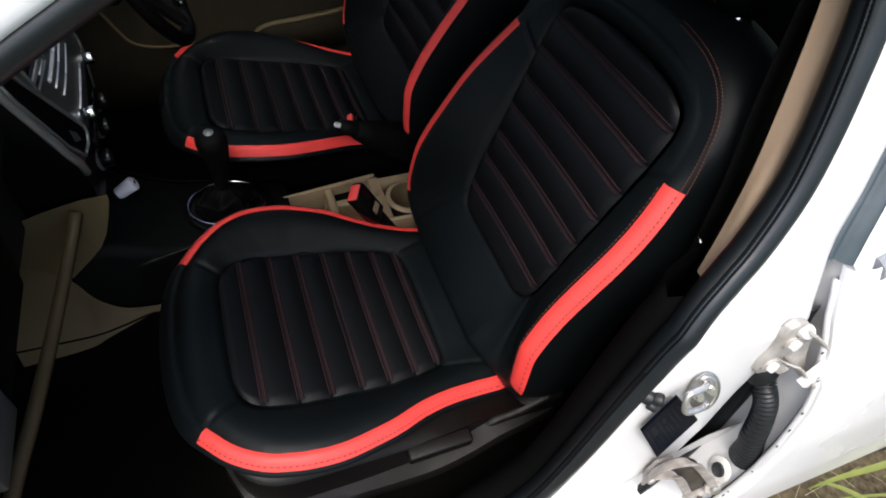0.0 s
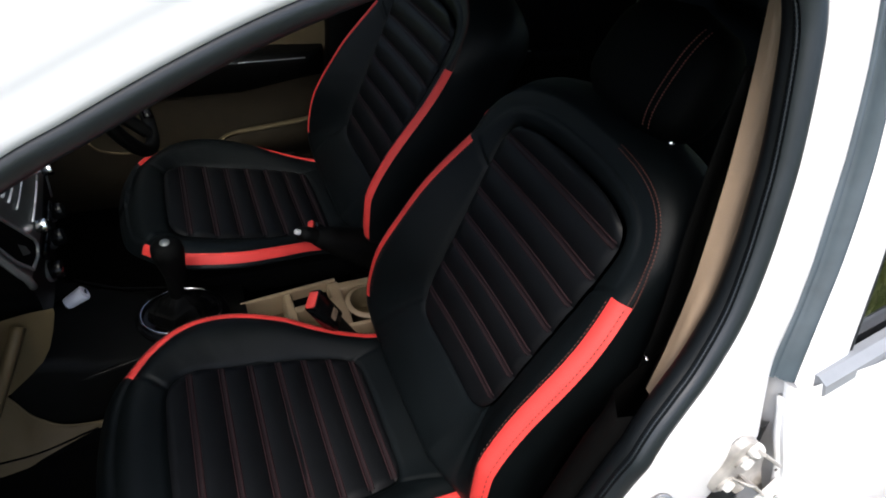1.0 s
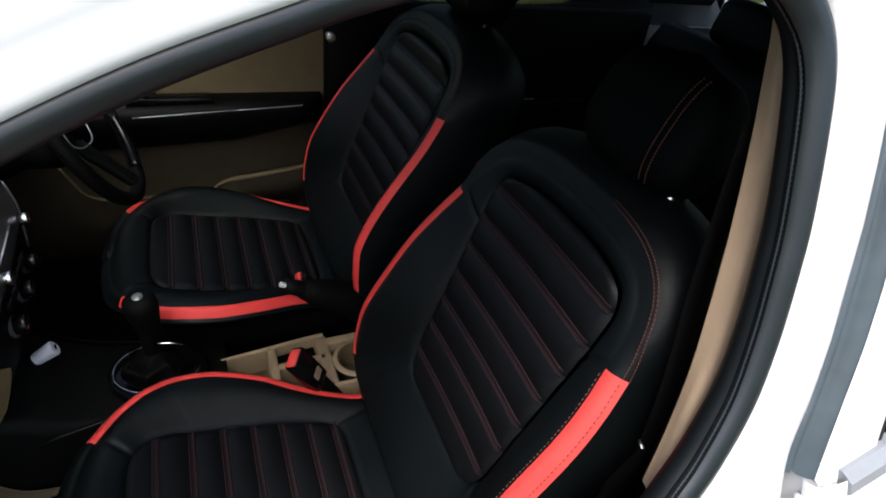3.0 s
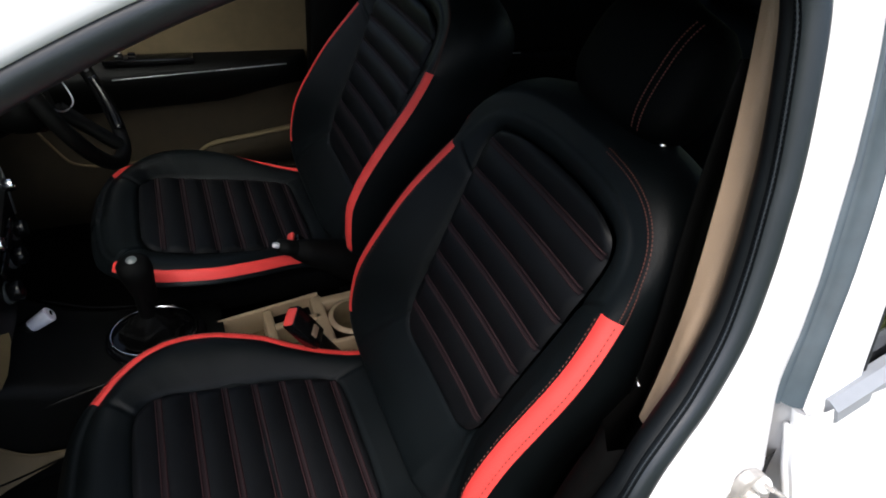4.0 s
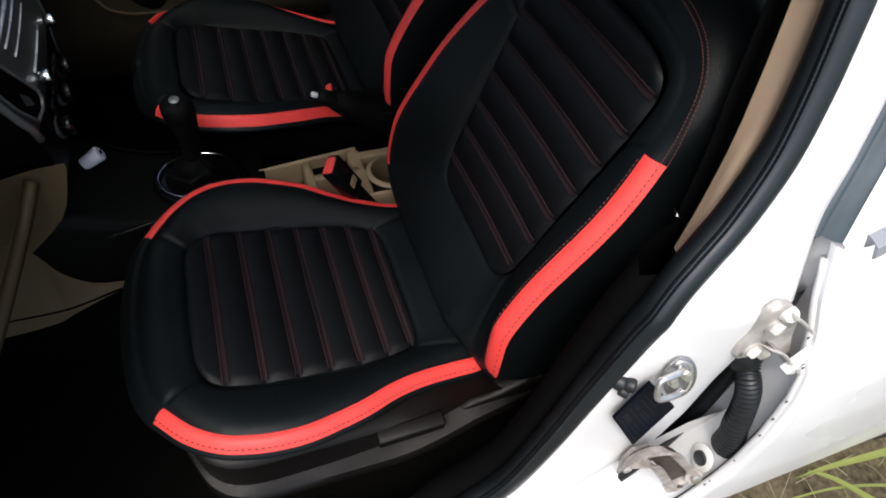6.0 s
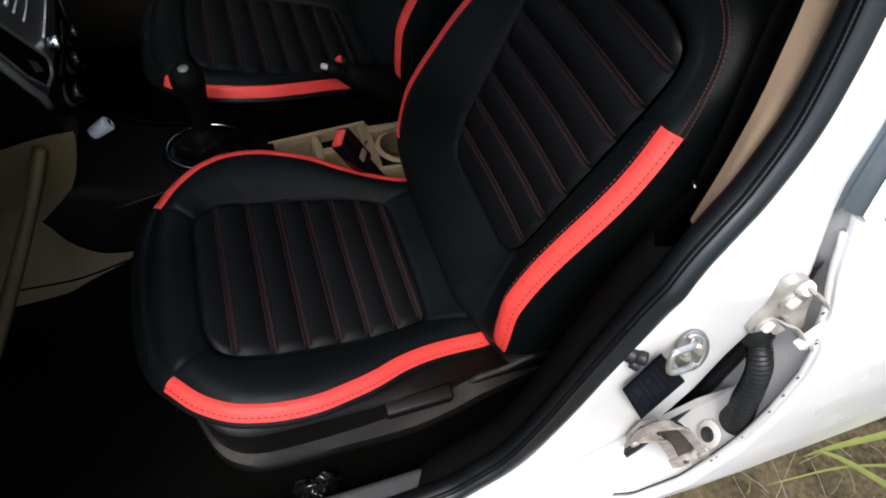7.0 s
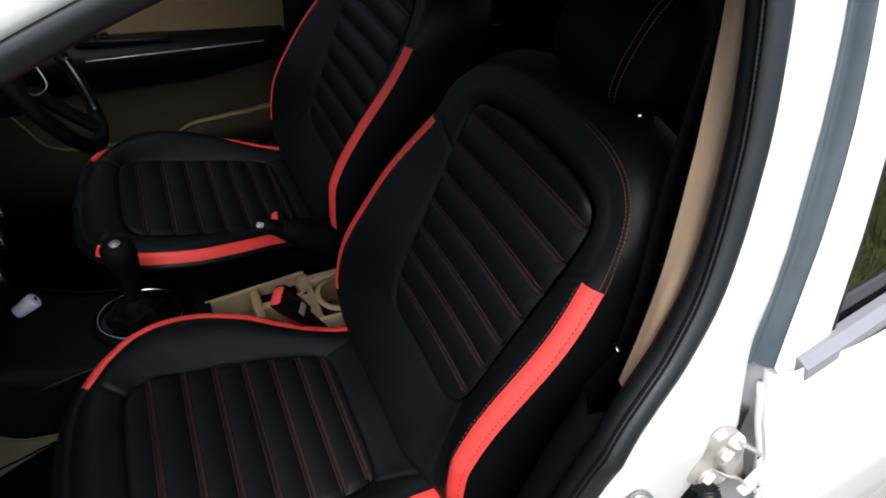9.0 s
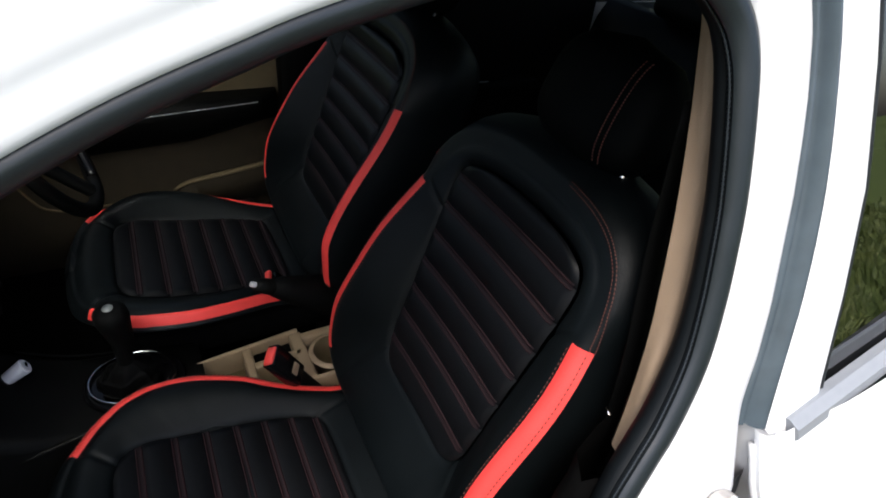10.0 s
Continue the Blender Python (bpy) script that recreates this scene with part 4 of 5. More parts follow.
def on_label(u, v, h=0.0):
    p = c0 * (1 - u) * (1 - v) + c1 * u * (1 - v) + c2 * u * v + c3 * (1 - u) * v
    return p + nlab * (0.0035 + h)


link("label_sheet", [on_label(0, 0), on_label(1, 0), on_label(1, 1), on_label(0, 1), on_label(0, 0, -0.004), on_label(1, 0, -0.004), on_label(1, 1, -0.004), on_label(0, 1, -0.004)],
     [(0, 1, 2, 3), (0, 4, 5, 1), (1, 5, 6, 2), (2, 6, 7, 3), (3, 7, 4, 0)], LABEL, tyre_label, "", smooth=False)
for u0, u1, v0, v1 in ((0.08, 0.12, 0.1, 0.9), (0.18, 0.30, 0.12, 0.40), (0.18, 0.22, 0.50, 0.88), (0.26, 0.30, 0.50, 0.80), (0.38, 0.41, 0.10, 0.86), (0.48, 0.56, 0.15, 0.30), (0.48, 0.51, 0.38, 0.85), (0.55, 0.58, 0.38, 0.70), (0.66, 0.69, 0.10, 0.75), (0.76, 0.79, 0.10, 0.60), (0.88, 0.91, 0.15, 0.50)):
    link("print_bar", [on_label(u0, v0, 0.0006), on_label(u1, v0, 0.0006), on_label(u1, v1, 0.0006), on_label(u0, v1, 0.0006)], [(0, 1, 2, 3)], LABEL_TEXT, tyre_label, "", smooth=False)

# black door switch plunger at the seal
plunger = empty("door_switch", "black rubber door switch on the pillar beside the seal", "door switch")
rod("switch_base", (0.032, -0.441, 0.838), (0.044, -0.457, 0.839), 0.0105, RUBBER, plunger, "", 14, bevel=0.003)
rod("switch_head", (0.043, -0.456, 0.842), (0.051, -0.465, 0.845), 0.0085, RUBBER, plunger, "", 12, bevel=0.003)
rod("switch_lug", (0.040, -0.456, 0.829), (0.048, -0.464, 0.828), 0.0070, RUBBER, plunger, "", 10, bevel=0.002)


def upper_hinge():
    """The upper hinge: a pear-shaped pillar plate with two bolts, two channel sides, the web between them and the door-side block."""
    outline = [(0.170, 0.866), (0.155, 0.884), (0.152, 0.904), (0.156, 0.926), (0.153, 0.948), (0.153, 0.968), (0.162, 0.976), (0.180, 0.970), (0.202, 0.949), (0.216, 0.918), (0.211, 0.897), (0.203, 0.877), (0.188, 0.866)]
    bm = bmesh.new()
    lo = [bm.verts.new((x, -0.466, z)) for x, z in outline]
    hi = [bm.verts.new((x + 0.001, -0.477, z)) for x, z in outline]
    bm.faces.new(lo)
    bm.faces.new(hi[::-1])
    for i in range(len(outline)):
        k = (i + 1) % len(outline)
        bm.faces.new((lo[i], hi[i], hi[k], lo[k]))
    bmesh.ops.recalc_face_normals(bm, faces=bm.faces)
    bmesh.ops.bevel(bm, geom=bm.edges[:], offset=0.003, segments=2, profile=0.5, affect="EDGES", clamp_overlap=True)
    h = part("hinge", bm, HINGE, rear_door, "dusty pressed-steel upper hinge", smooth=True)
    h.data.set_sharp_from_angle(angle=radians(40))
    for x, z in ((0.177, 0.888), (0.178, 0.936)):
        rod("washer", (x, -0.476, z), (x, -0.480, z), 0.0125, HINGE, h, "", 18)
        rod("bolt", (x, -0.478, z), (x + 0.001, -0.486, z + 0.001), 0.0080, WHITE_DIRTY, h, "white painted hexagonal bolt", 6, r2=0.0072, bevel=0.0012)
    rod("hinge_pin", (0.182, -0.470, 0.952), (0.178, -0.484, 0.964), 0.0092, WHITE_DIRTY, h, "white painted pin head", 18, bevel=0.004)
    upper = spline([(0.176, -0.482, 0.966), (0.190, -0.485, 0.955), (0.206, -0.487, 0.940), (0.222, -0.486, 0.926)], 6)
    lower = spline([(0.185, -0.480, 0.879), (0.189, -0.484, 0.898), (0.205, -0.488, 0.891), (0.242, -0.495, 0.853), (0.270, -0.502, 0.826)], 5)
    flat = [(-0.010, -0.0018), (0.010, -0.0018), (0.011, 0.0), (0.010, 0.0018), (-0.010, 0.0018), (-0.011, 0.0)]
    sweep("arm_flange", upper, flat, HINGE, h, "", up=(0.6, 0.2, 0.75), smooth=False)
    sweep("arm_flange", lower, flat, HINGE, h, "", up=(0.6, 0.2, 0.75), smooth=False)
    n = min(len(upper), len(lower))
    pick = lambda c, i: Vector(c[round(i * (len(c) - 1) / (n - 1))])
    grid("arm_web", [[pick(upper, i) * (1 - q) + pick(lower, i) * q + Vector((-0.002, 0.010 + 0.006 * math.sin(math.pi * q), 0.0)) for q in np.linspace(0, 1, 6)] for i in range(n)], HINGE, h, "dusty channel")
    box("door_leaf", (0.250, -0.498, 0.862), (0.040, 0.012, 0.040), WHITE_DIRTY, h, "white painted door-side block", 0.002, (0, 38, 8))
    for x, z in ((0.243, 0.868), (0.256, 0.853)):
        rod("rivet_hole", (x, -0.5055, z), (x, -0.502, z), 0.0026, GRIME_AND_SHADE, h, "", 10)


upper_hinge()


def bowed_hinge():
    """The lower hinge: a pillar foot, two bowed channel sides, the web between them, pin and door block."""
    h = plate("hinge", [(-0.012, -0.030), (0.014, -0.034), (0.022, 0.0), (0.012, 0.036), (-0.014, 0.034), (-0.018, 0.0)], 0.007, frame_of((0.118, -0.487, 0.640), (1, -0.08, 0.0), (0.05, 0, 1)), HINGE_DIRTY, rear_door, "dirty pressed-steel lower hinge")
    upper = spline([(0.104, -0.490, 0.612), (0.096, -0.498, 0.676), (0.106, -0.504, 0.708), (0.136, -0.510, 0.700), (0.188, -0.515, 0.634), (0.252, -0.520, 0.542)], 6)
    lower = spline([(0.110, -0.494, 0.636), (0.132, -0.503, 0.644), (0.152, -0.508, 0.622), (0.176, -0.511, 0.586), (0.225, -0.516, 0.508), (0.256, -0.520, 0.482)], 6)
    flat = [(-0.006, -0.002), (0.006, -0.002), (0.007, 0.0), (0.006, 0.002), (-0.006, 0.002), (-0.007, 0.0)]
    sweep("arm_flange", upper, flat, HINGE_DIRTY, h, "", up=(-0.5, 0.3, 0.8), smooth=False)
    sweep("arm_flange", lower, flat, HINGE_DIRTY, h, "", up=(-0.5, 0.3, 0.8), smooth=False)
    # web coloured for dirt and for the shade between the arms
    grid("arm_web", [[Vector(a) * (1 - q) + Vector(b) * q + Vector((0.002, 0.007, 0.0)) for q in (0.0, 0.33, 0.67, 1.0)] for a, b in list(zip(upper, lower))[5:]], GRIME_AND_SHADE, h, "channel dark with dirt and painted hollow shade")
    rod("hinge_pin", (0.247, -0.530, 0.548), (0.253, -0.508, 0.536), 0.0085, STEEL, h, "steel hinge pin", 14, bevel=0.002)
    rod("pin_washer", (0.246, -0.523, 0.546), (0.248, -0.519, 0.544), 0.0130, HINGE_DIRTY, h, "", 18)
    box("door_leaf", (0.250, -0.514, 0.500), (0.030, 0.016, 0.052), HINGE_DIRTY, h, "door-side block", 0.003, (0, 30, 0))
    rod("rivet_hole", (0.240, -0.5235, 0.506), (0.241, -0.520, 0.506), 0.0045, GRIME_AND_SHADE, h, "", 12)
    for x, z in ((0.110, 0.622), (0.124, 0.662)):
        rod("bolt", (x, -0.489, z), (x, -0.499, z + 0.001), 0.0075, HINGE, h, "hexagonal bolt", 6, r2=0.007, bevel=0.001)


bowed_hinge()

# wiring boot between pillar and door
boot = empty("wiring_boot", "black ribbed rubber wiring boot between pillar and rear door", "wiring boot")
b_path = spline([(0.244, -0.450, 0.806), (0.243, -0.462, 0.795), (0.240, -0.474, 0.786), (0.245, -0.486, 0.764), (0.255, -0.494, 0.724), (0.270, -0.499, 0.671), (0.286, -0.503, 0.630), (0.303, -0.503, 0.586)], 16)
n_b = len(b_path)
flare = [float(np.interp(i / n_b, [0.0, 0.12, 0.5, 0.8, 1.0], [1.25, 0.92, 0.95, 1.12, 1.45])) for i in range(n_b)]
sweep("bellows", b_path, circle(0.0155, 18), RUBBER, boot, "ribbed rubber bellows", scales=[f + (0.11 if (i // 2) % 2 else -0.06) for i, f in enumerate(flare)], up=(0, 1, 0))
rod("boot_collar", (0.232, -0.440, 0.816), (0.243, -0.462, 0.797), 0.028, RUBBER, boot, "", 18, bevel=0.005, r2=0.021)

# plug in the door's front face
plug = empty("hole_plug", "black rubber plug in a white hole on the door edge", "plug")
pm = frame_of((edge_x(0.53) + 0.006, -0.500, 0.540), (0.08, 1, 0), (0, 0, 1))
plate("plug_seat", [(0.021 * math.cos(a), 0.030 * math.sin(a)) for a in np.linspace(0, 2 * math.pi, 20, endpoint=False)], 0.004, pm, WHITE_DIRTY, plug)
plate("plug_cap", [(0.012 * math.cos(a), 0.016 * math.sin(a)) for a in np.linspace(0, 2 * math.pi, 16, endpoint=False)], 0.012, pm, RUBBER, plug, "black rubber cap")


# ---------------------------------------------------------------- dashboard
dash = empty("dashboard", "dark grey moulded dashboard with a beige lower edge", "dashboard")
prof = [(-1.10, 1.02), (-0.95, 1.03), (-0.80, 1.02), (-0.72, 0.99), (-0.685, 0.95), (-0.675, 0.90), (-0.70, 0.84), (-0.725, 0.78), (-0.738, 0.71), (-0.738, 0.665), (-0.75, 0.650), (-0.80, 0.63), (-1.0, 0.60)]
prof = spline([(a, 0, b) for a, b in prof], 3)
rows = []
for y in np.linspace(-0.44, 1.10, 40):
    k = 0.02 * math.cos((y - 0.345) / 0.75 * 1.4)
    rows.append([Vector((p[0] - 0.01 + k, y, p[2])) for p in prof])
grid("dash_shell", rows, DASH, dash, "black grained shell")
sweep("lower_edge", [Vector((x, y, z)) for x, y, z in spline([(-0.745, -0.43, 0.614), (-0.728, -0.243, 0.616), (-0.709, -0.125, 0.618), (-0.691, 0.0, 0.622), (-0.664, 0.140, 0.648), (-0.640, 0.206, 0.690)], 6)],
      [(-0.010, -0.009), (0.006, -0.009), (0.008, 0.005), (0.003, 0.010), (-0.008, 0.010)], BEIGE_SHADED, dash, "beige lower trim edge")
# glovebox lid and latch
box("glovebox_lid", (-0.722, -0.13, 0.735), (0.03, 0.42, 0.12), BLACK, dash, "glovebox lid", 0.012, (0, 6, 0), 3)
box("glovebox_latch", (-0.706, -0.225, 0.738), (0.030, 0.110, 0.055), GREY_FASCIA, dash, "silver glovebox latch", 0.004)


def stack(y, z, out=0.0):
    """A point on the slanting face of the centre stack."""
    x = float(np.interp(z, [0.60, 0.68, 0.80, 0.97, 1.02], [-0.618, -0.606, -0.600, -0.640, -0.665]))
    return Vector((x + out - 0.10 * abs(y - 0.345) ** 1.5, y, z))


def stack_low(z):
    """The near edge of the stack, which draws in towards the bottom."""
    return float(np.interp(z, [0.62, 0.72, 0.76, 0.82, 0.97, 1.02], [0.250, 0.236, 0.218, 0.188, 0.143, 0.138]))


fascia = empty("centre_stack", "dark grey centre stack with vents, silver trim and round knobs", "centre stack")
grid("fascia", [[stack(stack_low(z) + (0.580 - stack_low(z)) * q, z) for z in np.linspace(0.765, 1.02, 18)] for q in np.linspace(0, 1, 20)], GREY_FASCIA, fascia, "dark grey satin fascia")
grid("lower_fascia", [[stack(stack_low(z) + (0.580 - stack_low(z)) * q, z) for z in np.linspace(0.62, 0.765, 10)] for q in np.linspace(0, 1, 20)], BLACK, fascia, "black lower fascia")
for ye in (stack_low, lambda z: 0.580):
    grid("fascia_cheek", [[stack(ye(z), z), stack(ye(z), z, -0.05), stack(ye(z), z, -0.12)] for z in np.linspace(0.62, 1.02, 12)], BLACK, fascia)
# silver rim down the flank and round the dark tray
sweep("silver_rim", [stack(float(np.interp(z, [0.76, 0.82, 0.97, 1.0], [0.215, 0.185, 0.140, 0.135])), z, 0.006) for z in np.linspace(1.0, 0.768, 16)], circle(0.0062, 10), DULL_SILVER, fascia, "silver flank trim", up=(0, 1, 0))
slot_out = [(0.165, 0.985), (0.195, 0.97), (0.235, 0.90), (0.290, 0.805), (0.292, 0.790), (0.276, 0.778), (0.235, 0.785), (0.200, 0.830), (0.162, 0.945)]
pts = [stack(y, z, 0.004) for y, z in slot_out]
link("dark_tray", [sum(pts, Vector()) / len(pts)] + pts, [(0, i + 1, (i + 1) % len(pts) + 1) for i in range(len(pts))], DARK_VOID, fascia, "dark open tray", smooth=False)
sweep("tray_rim", [stack(y, z, 0.006) for y, z in slot_out], circle(0.003, 8), DULL_SILVER, fascia, "thin silver tray rim", closed=True, up=(1, 0, 0))
# vents: two frames with slats
for yc in (0.285, 0.405):
    vent = sweep("vent_frame", [stack(yc + a, b, 0.004) for a, b in ((-0.045, 0.905), (0.045, 0.905), (0.045, 0.975), (-0.045, 0.975))], circle(0.0032, 6), GREY_FASCIA, fascia, "", closed=True, up=(1, 0, 0), smooth=False)
    for k in range(4):
        z = 0.917 + k * 0.016
        sweep("vent_slat", [stack(yc + a, z, 0.003) for a in (-0.042, 0.0, 0.042)], [(-0.004, -0.0015), (0.004, -0.0015), (0.004, 0.0015), (-0.004, 0.0015)], SILVER if k in (0, 3) else GLOSS_BLACK, vent, "", up=(1, 0, 0), smooth=False)
# radio panel lines and knobs
for z, a, b, r in ((0.908, 0.285, 0.372, 0.0016), (0.887, 0.299, 0.430, 0.0036), (0.871, 0.305, 0.457, 0.0020), (0.851, 0.314, 0.480, 0.0015), (0.810, 0.333, 0.481, 0.0018)):
    sweep("trim_line", [stack(y, z, 0.002) for y in np.linspace(a, b, 6)], circle(r, 6), CHROME_BRIGHT, fascia, "fine silver line", up=(1, 0, 0))
sweep("edge_line", [stack(0.576, z, 0.002) for z in np.linspace(0.85, 0.70, 8)], circle(0.0022, 6), DULL_SILVER, fascia, "fine silver edge", up=(0, 1, 0))
for y, z, r in ((0.338, 0.794, 0.012), (0.550, 0.779, 0.012)):
    p = stack(y, z)
    rod("knob", p, p + Vector((0.020, 0, 0.004)), r, CHROME, fascia, "chrome ringed knob", 18, bevel=0.004)
for y, z, r in ((0.33, 0.700, 0.017), (0.42, 0.706, 0.017), (0.50, 0.712, 0.017)):
    p = stack(y, z)
    rod("climate_knob", p, p + Vector((0.026, 0, 0.005)), r, GLOSS_BLACK, fascia, "black climate knob", 18, bevel=0.004)
    rod("knob_ring", p, p + Vector((0.006, 0, 0.001)), r * 1.2, GREY_FASCIA, fascia, "", 18)
for k in range(5):
    box("button", stack(0.335 + 0.034 * k, 0.745, 0.004), (0.012, 0.030, 0.016), GLOSS_BLACK, fascia, "", 0.003, (0, -8, 0))

# steering wheel
wheel = empty("steering_wheel", "black leather steering wheel with a silver spoke trim", "steering wheel")
wc = Vector((-0.490, 0.705, 0.9215))
wn_ = Vector((0.90, 0, 0.43)).normalized()
wu = Vector((-0.43, 0, 0.90)).normalized()
wy = Vector((0, 1, 0))
sweep("rim", [wc + wy * (0.190 * math.cos(a)) + wu * (0.190 * math.sin(a)) for a in np.linspace(0, 2 * math.pi, 48, endpoint=False)], circle(0.015, 12), BLACK, wheel, "black leather rim", closed=True, up=tuple(wn_))
lathe("hub", [(0.0, 0.032), (0.05, 0.031), (0.078, 0.022), (0.088, 0.0), (0.07, -0.04), (0.03, -0.09)], BLACK, wheel, "black airbag hub", m=frame_of(wc - wn_ * 0.080, wy, wu), sy=0.85)
for a, w in ((0.0, 0.02), (math.pi, 0.02), (-math.pi / 2, 0.022)):
    d = wy * math.cos(a) + wu * math.sin(a)
    t_ = wn_.cross(d)
    rows = [[wc - wn_ * (0.046 * (0.175 - r) / 0.125) + d * r + t_ * (q * w * (1.3 if r < 0.1 else 0.9)) + wn_ * h_ for q, h_ in ((-1, 0), (-0.7, 0.010), (0.7, 0.010), (1, 0), (0.6, -0.012), (-0.6, -0.012))] for r in (0.05, 0.10, 0.14, 0.175)]
    grid("spoke", rows, BLACK, wheel, "", close_v=True)
sweep("spoke_trim", [wc - wn_ * 0.032 + wy * a + wu * b for a, b in spline([(-0.038, 0.025), (-0.054, -0.003), (-0.058, -0.028), (-0.016, -0.056), (0.060, -0.074), (0.090, -0.052), (0.097, -0.013)], 5)], circle(0.0018, 6), SILVER, wheel, "thin silver line round the airbag cover", up=tuple(wn_))
for da in (0.0, 0.014):
    box("wheel_button", wc + wn_ * 0.006 + wy * (0.150 + da) + wu * (-0.040 - da), (0.010, 0.008, 0.020), SILVER, wheel, "silver wheel button", 0.002, (0, -25, 0))
sweep("rim_insert", [wc + wn_ * 0.006 + wy * (0.180 * math.cos(a)) + wu * (0.180 * math.sin(a)) for a in np.linspace(-1.25, -0.45, 14)], circle(0.0115, 8), GLOSS_BLACK, wheel, "glossy lower rim insert", up=tuple(wn_))
rod("column", wc - wn_ * 0.05, wc - wn_ * 0.30, 0.05, BLACK, wheel, "", 16)

# ---------------------------------------------------------------- console between the seats
console = empty("centre_console", "black centre console with a beige rear tray and cup holder", "centre console")
# front, black: tall flank sloping from the stack to the gear lever
rows = []
for x, zt, hw in ((-0.70, 0.60, 0.125), (-0.62, 0.575, 0.12), (-0.56, 0.540, 0.115), (-0.50, 0.518, 0.11), (-0.40, 0.510, 0.105), (-0.32, 0.503, 0.10), (-0.27, 0.498, 0.095)):
    rows.append([Vector((x, 0.345 + a * hw, b)) for a, b in ((-1.05, 0.26), (-1.04, 0.40), (-1.03, zt - 0.03), (-0.97, zt - 0.008), (-0.85, zt), (0, zt + 0.002), (0.85, zt), (0.97, zt - 0.008), (1.03, zt - 0.03), (1.08, 0.40), (1.12, 0.26))])
grid("front_console", rows, BLACK, console, "black plastic front section")
sweep("console_edge", [Vector(p) for p in spline([(-0.66, 0.224, 0.500), (-0.60, 0.227, 0.508), (-0.545, 0.229, 0.518), (-0.497, 0.230, 0.528), (-0.44, 0.232, 0.530)], 6)], circle(0.004, 8), BROWN_BLACK, console, "", up=(0, 0, 1))
sweep("console_edge", [Vector(p) for p in spline([(-0.60, 0.462, 0.562), (-0.53, 0.460, 0.525), (-0.46, 0.456, 0.510), (-0.38, 0.450, 0.505)], 6)], circle(0.003, 8), DARK_VOID, console, "", up=(0, 0, 1))
# beige footwell panels with a curved upper edge
rows = []
for x, zb, zt in ((-0.80, 0.44, 0.66), (-0.744, 0.485, 0.675), (-0.698, 0.524, 0.690), (-0.660, 0.560, 0.700), (-0.632, 0.590, 0.706), (-0.614, 0.622, 0.708), (-0.600, 0.660, 0.709), (-0.588, 0.700, 0.710)):
    rows.append([Vector((x, 0.214 + 0.004 * q, zb + (zt - zb) * q)) for q in np.linspace(0, 1, 6)])
grid("kick_panel", rows, BEIGE_SHADED, console, "beige footwell side panel")
low = []
for x, zt, yb, zb in spline([(-0.84, 0.62, 0.160, 0.352), (-0.76, 0.575, 0.163, 0.355), (-0.715, 0.530, 0.167, 0.358), (-0.700, 0.500, 0.170, 0.361), (-0.683, 0.449, 0.176, 0.366), (-0.645, 0.406, 0.188, 0.373), (-0.60, 0.393, 0.200, 0.381), (-0.545, 0.390, 0.211, 0.387)], 4):
    low.append([Vector((x, 0.213 + (yb - 0.213) * q ** 1.4, zt + (zb - zt) * q)) for q in np.linspace(0, 1, 8)])
grid("tunnel_side", low, BEIGE_SHADED, console, "curved beige tunnel side panel")
sweep("tunnel_side_edge", [r[0] for r in low[8:]], circle(0.0025, 6), BEIGE_DARK, console, "", up=(0, 1, 0))
sweep("tunnel_side_seam", [r[6] + Vector((0, -0.001, 0)) for r in low[:26]], circle(0.002, 6), DARK_VOID, console, "", up=(0, 1, 0))

# beige rear section: floor with raised walls, tray, slot and cup holder
Y0, Y1, X0, X1, ZT = 0.235, 0.412, -0.285, 0.16, 0.497


def wall(name, x0, x1, y0, y1, z0=0.40, z1=ZT, mat=TRAY):
    ob = box(name, ((x0 + x1) / 2, (y0 + y1) / 2, (z0 + z1) / 2), (x1 - x0, y1 - y0, z1 - z0), mat, console, "beige plastic" if mat is TRAY else "", 0.005, seg=3)
    for v in ob.data.vertices:
        # the tray narrows towards the gear lever
        v.co.y -= (v.co.y - Y0) / (Y1 - Y0) * float(np.interp(v.co.x, [X0, -0.055, 0.0], [0.044, 0.012, 0.0]))


# tray floor takes the shade-toned beige, as the recess lies darker
wall("console_floor", X0, X1, Y0, Y1, 0.40, 0.438, BEIGE_SHADED)
wall("tray_wall", X0, -0.055, Y1 - 0.012, Y1, z1=ZT + 0.004)
wall("tray_wall", X0, X1, Y0, Y0 + 0.012)
wall("tray_wall", X0, X0 + 0.012, Y0, Y1)
wall("tray_divider", -0.186, -0.166, Y0 + 0.011, Y1 - 0.011)
wall("tray_divider", -0.078, -0.050, Y0 + 0.011, Y1 - 0.011)
wall("slot_wall", -0.168, -0.06, 0.322, 0.345)
wall("tray_wall", -0.055, X1, 0.368, Y1 - 0.02)
wall("tray_wall", 0.055, X1, Y0 + 0.011, 0.37)
wall("slot_floor", -0.166, -0.078, 0.344, Y1 - 0.011, 0.455, 0.472, DARK_VOID)
# round cup holder sunk into the rear section
lathe("cup_holder", [(0.050, 0.036), (0.046, 0.036), (0.042, 0.030), (0.038, -0.03), (0.0, -0.031)], BEIGE_DARK, console, "round beige cup holder", m=pose(0.004, 0.303, 0.464), n=28)
lathe("cup_rim", [(0.056, 0.030), (0.050, 0.037), (0.045, 0.036)], TRAY, console, "", m=pose(0.004, 0.303, 0.464), n=28)

